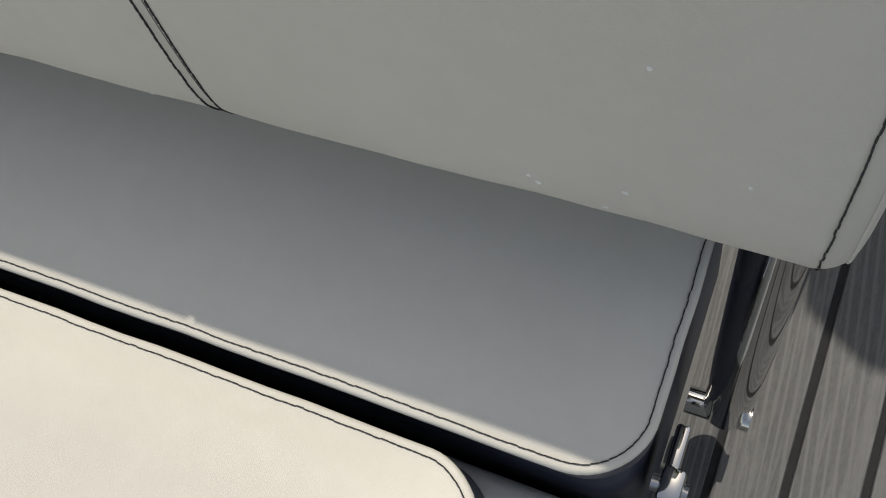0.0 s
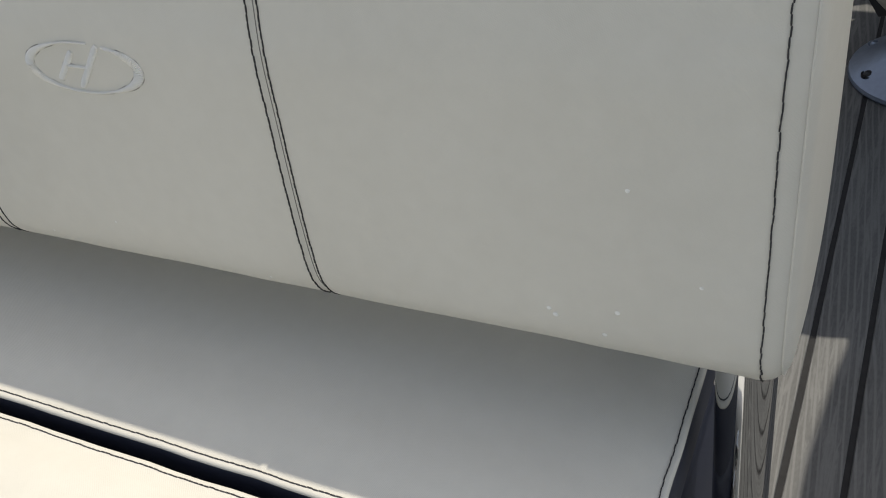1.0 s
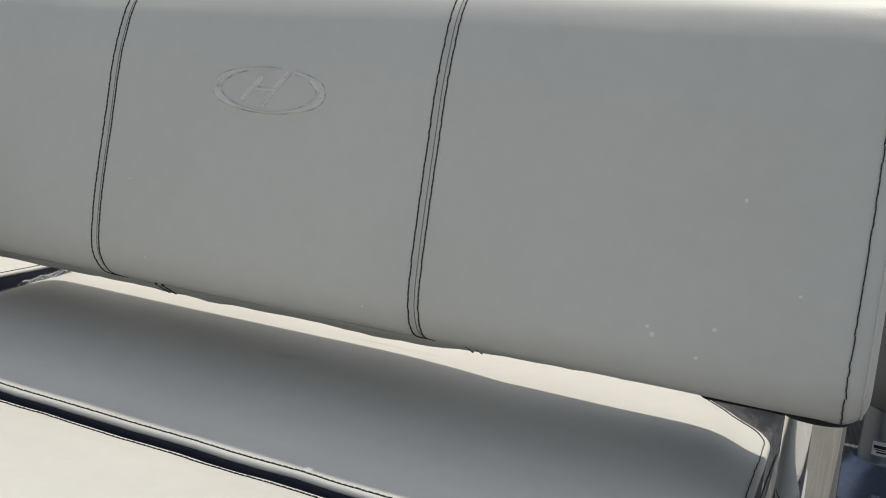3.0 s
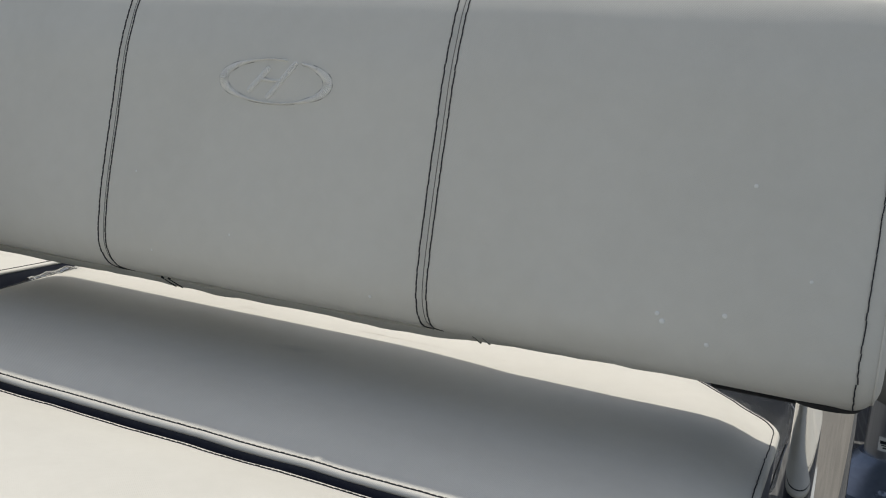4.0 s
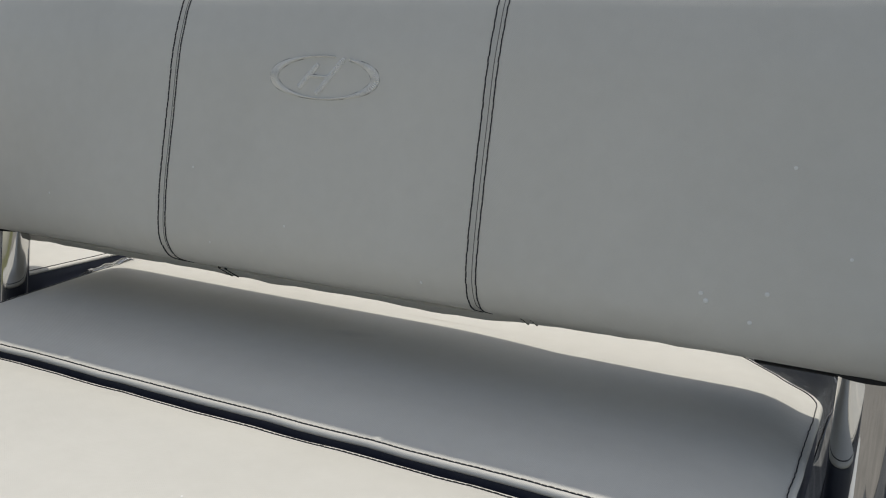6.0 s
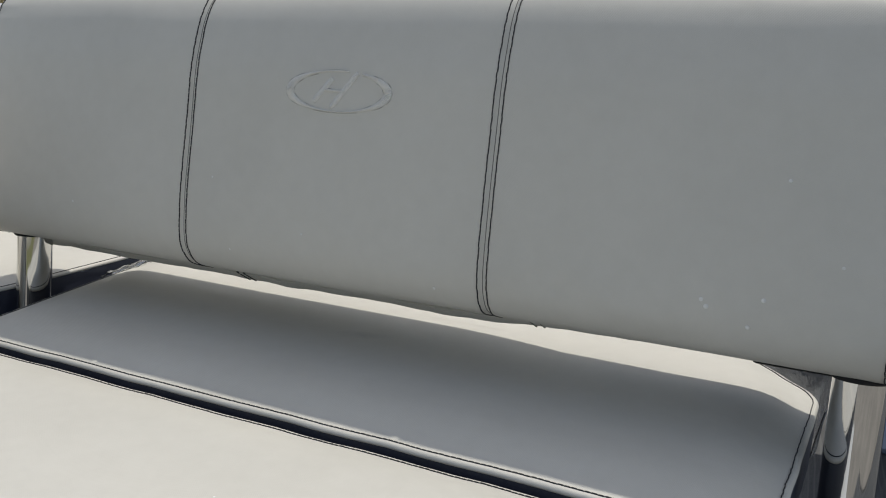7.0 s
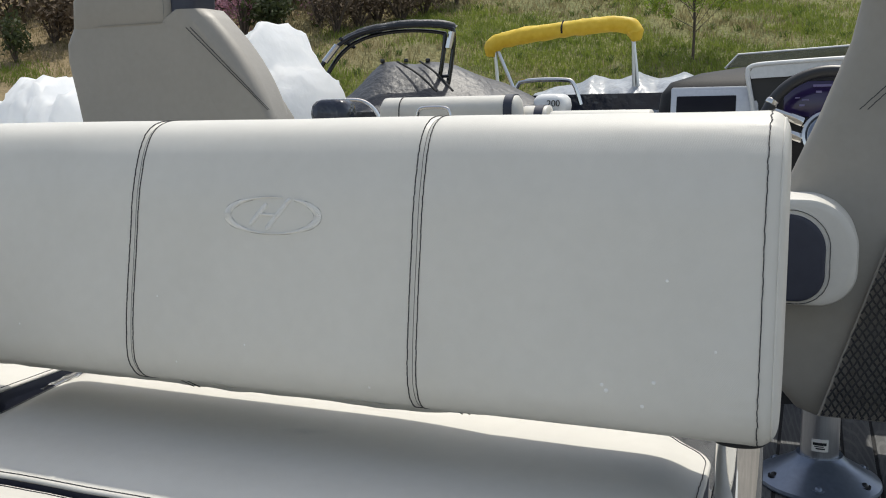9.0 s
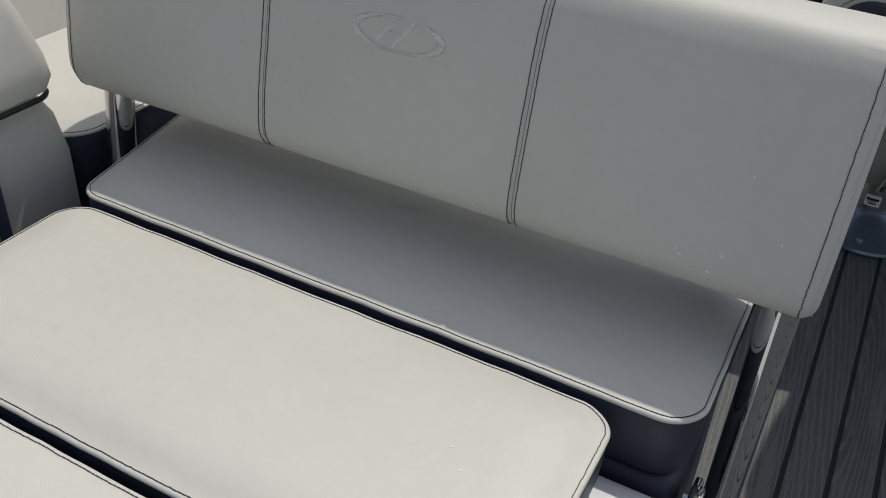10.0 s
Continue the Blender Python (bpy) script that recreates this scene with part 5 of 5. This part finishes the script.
def make_ground():
    xs = [-2500, -900, -300, -120] + [-80 + 2.0 * k for k in range(66)] + [70, 120, 300, 900, 2500]
    ys = [-2500, -900, -300, -90, -30, -8, 0, 4, 8] + [10 + 1.5 * k for k in range(50)] + [110, 200, 500, 1200, 2500]
    verts = [(x, y, hill_height(x, y)) for y in ys for x in xs]
    w = len(xs)
    faces = [(j * w + i, j * w + i + 1, (j + 1) * w + i + 1, (j + 1) * w + i) for j in range(len(ys) - 1) for i in range(w - 1)]
    ob = raw("ground", verts, faces, HILLSIDE, smooth=True)
    tagged(ob, "grassy hillside rising behind the boat yard", "ground", kind="structure")


make_ground()
bm = bmesh.new()
box(bm, -4, -16, GROUND + 0.03, 90, 61, 0.08, 0.0)
tagged(part("gravel_yard", bm, GRAVEL), "grey gravel of the boat yard", "ground", kind="structure")


def scatter(name, count, region, mat, size, label, category, lean=0.5, blades=5, seed=1, keep=None, spread=1.8):
    """Tufts of narrow blades over the slope, one object."""
    rnd = random.Random(seed)
    verts, faces = [], []
    made = 0
    while made < count:
        x = rnd.uniform(region[0], region[1])
        y = rnd.uniform(region[2], region[3])
        if keep and not keep(x, y, rnd):
            made += 0.2
            continue
        made += 1
        z = hill_height(x, y)
        for _ in range(blades):
            a = rnd.uniform(0, 6.283)
            h = size * rnd.uniform(0.5, 1.3)
            wd = size * 0.10
            ox, oy = rnd.uniform(-1, 1) * size * spread, rnd.uniform(-1, 1) * size * spread
            tx, ty = math.cos(a) * h * lean, math.sin(a) * h * lean
            px, py = -math.sin(a) * wd, math.cos(a) * wd
            b = len(verts)
            verts += [(x + ox - px, y + oy - py, z - 0.03), (x + ox + px, y + oy + py, z - 0.03),
                      (x + ox + tx * 0.5 + px * 0.7, y + oy + ty * 0.5 + py * 0.7, z + h * 0.65), (x + ox + tx, y + oy + ty, z + h)]
            faces += [(b, b + 1, b + 2), (b, b + 2, b + 3)]
    return tagged(raw(name, verts, faces, mat), label, category, kind="stuff")


def green(x, y, rnd):
    patch = 1.7 * noise.noise((x * 0.26, y * 0.34, 5)) + 0.9 * noise.noise((x * 0.8, y * 0.8, 8))
    return patch + 0.05 * (x + 8) - 0.07 * (y - 21.5) > rnd.uniform(-0.32, 0.42)


def dry(x, y, rnd):
    return not green(x, y, rnd)


scatter("hillside_grass", 42000, (-20, 7, 16, 36), GRASS, 0.095, "green spring grass in tufts on the slope", "grass", seed=3, keep=green)
scatter("weed_clumps", 350, (-16, 7, 17, 36), WEED, 0.13, "low dark green weed clumps in the grass", "weeds", lean=0.9, blades=18, seed=9, spread=0.6)
scatter("dry_grass", 26000, (-28, 7, 11, 36), STRAW, 0.11, "dry straw-coloured grass on the slope", "grass", seed=4, keep=dry)


def leaf_cloud(count, centres, size, rnd):
    verts, faces = [], []
    for _ in range(count):
        c, r = centres[rnd.randrange(len(centres))]
        d = Vector((rnd.gauss(0, 1), rnd.gauss(0, 1), rnd.gauss(0, 1))).normalized() * r * rnd.uniform(0.35, 1.0) ** 0.5
        p = Vector(c) + d
        a = Vector((rnd.uniform(-1, 1), rnd.uniform(-1, 1), rnd.uniform(-1, 1))).normalized()
        b = a.orthogonal().normalized()
        s = size * rnd.uniform(0.6, 1.4)
        k = len(verts)
        verts += [p - a * s, p + b * s * 0.45, p + a * s, p - b * s * 0.45]
        faces.append((k, k + 1, k + 2, k + 3))
    return verts, faces


def make_shrub(at_x, at_y, height, wide, mat, leaves, seed, name, label, leaf=0.07, stems=9):
    rnd = random.Random(seed)
    z = hill_height(at_x, at_y)
    root = thing(name, (at_x, at_y, z), label, "shrub", name + " group")
    centres = []
    bm = bmesh.new()
    for k in range(stems):
        a = rnd.uniform(0, 6.283)
        r = wide * rnd.uniform(0.2, 1.0)
        top = Vector((math.cos(a) * r, math.sin(a) * r, height * rnd.uniform(0.55, 1.0)))
        mid = top * 0.5 + Vector((rnd.uniform(-0.1, 0.1), rnd.uniform(-0.1, 0.1), height * 0.08)) * 1.5
        sweep(bm, smooth_path([(0, 0, -0.1), mid, top], 4), [0.035 * (1 - 0.1 * j) for j in range(9)], 5)
        for f in (0.55, 0.75, 1.0):
            centres.append((top * f + Vector((rnd.gauss(0, 0.2), rnd.gauss(0, 0.2), rnd.gauss(0, 0.1))) * wide, height * rnd.uniform(0.16, 0.30)))
    part("branchwork", bm, BARK, root)
    v, fcs = leaf_cloud(leaves, centres, leaf, rnd)
    raw("foliage", v, fcs, mat, root, kind="stuff")
    return root


rs = random.Random(11)
for k in range(20):
    az, far = radians(-53 + 1.42 * k + rs.uniform(-0.5, 0.5)), 27.5 + 1.6 * (k % 3) + rs.uniform(-0.6, 0.6)
    make_shrub(0.4 + far * math.sin(az), -0.6 + far * math.cos(az), rs.uniform(1.7, 2.9), rs.uniform(0.9, 1.4), DARK_LEAF if k % 3 else TWIG, 1500, 40 + k,
               "thicket_shrub", "dark tangled thicket shrub on the slope", 0.085)
for k, (az, far, h) in enumerate(((-34.2, 25.4, 1.9), (-29.6, 25.6, 2.0), (-36.2, 26.2, 1.7), (-28.0, 26.4, 1.7))):
    az = radians(az)
    make_shrub(0.4 + far * math.sin(az), -0.6 + far * math.cos(az), h, 0.9, PINK, 900, 80 + k, "blossom_shrub", "leafless shrub in pink blossom", 0.055, 14)
for az, far, h in ((-28.6, 24.6, 1.3), (-27.2, 25.0, 1.1), (-26.0, 25.4, 1.2), (-24.6, 25.2, 0.9), (-23.2, 25.8, 1.0)):
    az = radians(az)
    make_shrub(0.4 + far * math.sin(az), -0.6 + far * math.cos(az), h, 0.75, TWIG, 1200, round(far * 10), "bramble_shrub", "low brown leafless bramble on the slope", 0.05, 12)
make_shrub(-12.9, 20.3, 1.7, 0.6, DARK_LEAF, 1500, 91, "green_shrub", "dense dark green shrub", 0.07)
make_shrub(-9.2, 24.2, 1.7, 0.55, LEAF, 1000, 92, "fresh_shrub", "fresh green shrub in young leaf", 0.07)
make_shrub(-18.6, 17.2, 1.1, 0.45, DARK_LEAF, 700, 93, "green_shrub", "small dark green shrub in dry grass", 0.06)


def make_young_tree():
    x, y = -2.30, 21.5
    z = hill_height(x, y)
    root = thing("young_tree", (x, y, z), "slender young tree in fresh green leaf", "tree")
    rnd = random.Random(5)
    bm = bmesh.new()
    sweep(bm, smooth_path([(0, 0, -0.2), (0.03, 0, 1.0), (-0.02, 0.02, 2.2), (0.05, 0, 3.6), (0.0, 0, 5.2)], 5),
          [0.036 - 0.0015 * k for k in range(21)], 9)
    part("trunk", bm, BARK, root)
    centres = []
    for k in range(50):
        h = rnd.uniform(0.62, 4.4)
        a = rnd.uniform(0, 6.283)
        ln = rnd.uniform(0.7, 1.6) * (1.2 - h / 8)
        tip = Vector((math.cos(a) * ln, math.sin(a) * ln, h + ln * rnd.uniform(0.6, 1.1)))
        bm = bmesh.new()
        sweep(bm, smooth_path([(0, 0, h), tip * 0.5 + Vector((0, 0, h * 0.5 - 0.03)), tip], 4), [0.011 - 0.001 * j for j in range(9)], 5)
        part("limb", bm, BARK, root)
        for f in (0.6, 0.8, 1.0):
            centres.append((Vector((0, 0, h)) * (1 - f) + tip * f, rnd.uniform(0.16, 0.34)))
    v, fcs = leaf_cloud(17000, centres, 0.040, rnd)
    raw("crown", v, fcs, LEAF, root, kind="stuff")


make_young_tree()


# ---- deck: caulked planks on a black bed ----
deck = thing("deck", (0, 0, 0), "grey woven teak-look deck planks with black caulk lines", "floor", kind="structure")
bm = bmesh.new()
box(bm, 0.1, 1.05, -0.05, 3.4, 5.3, 0.092, 0.0)
part("caulk_bed", bm, BLACK, deck, "black caulk between planks")
PITCH = 0.0685
pm = bpy.data.meshes.new("plank")
bm = bmesh.new()
box(bm, 0, 0, -0.0045, PITCH - 0.0075, 5.26, 0.006, 0.0012, 1)
finish(bm)
bm.to_mesh(pm)
bm.free()
pm.materials.append(DECK)
for k in range(-24, 25):
    ob = new("plank", pm)
    ob.parent = deck
    ob.location = (0.084 + k * PITCH, 1.05, 0.0)
# hull under the deck
bm = bmesh.new()
loft(bm, [[Vector((x, y, z)) for x, y in outline(-1.72 + i, 1.92 - i, -1.72 + i, 3.82 - i, (0.25,) * 4)] for i, z in ((0.25, GROUND), (0.25, -0.45), (0.0, -0.40), (0.0, -0.10))])
tagged(part("boat_platform", bm, DULL_STEEL), "aluminium platform carrying the deck", "boat hull", kind="structure")
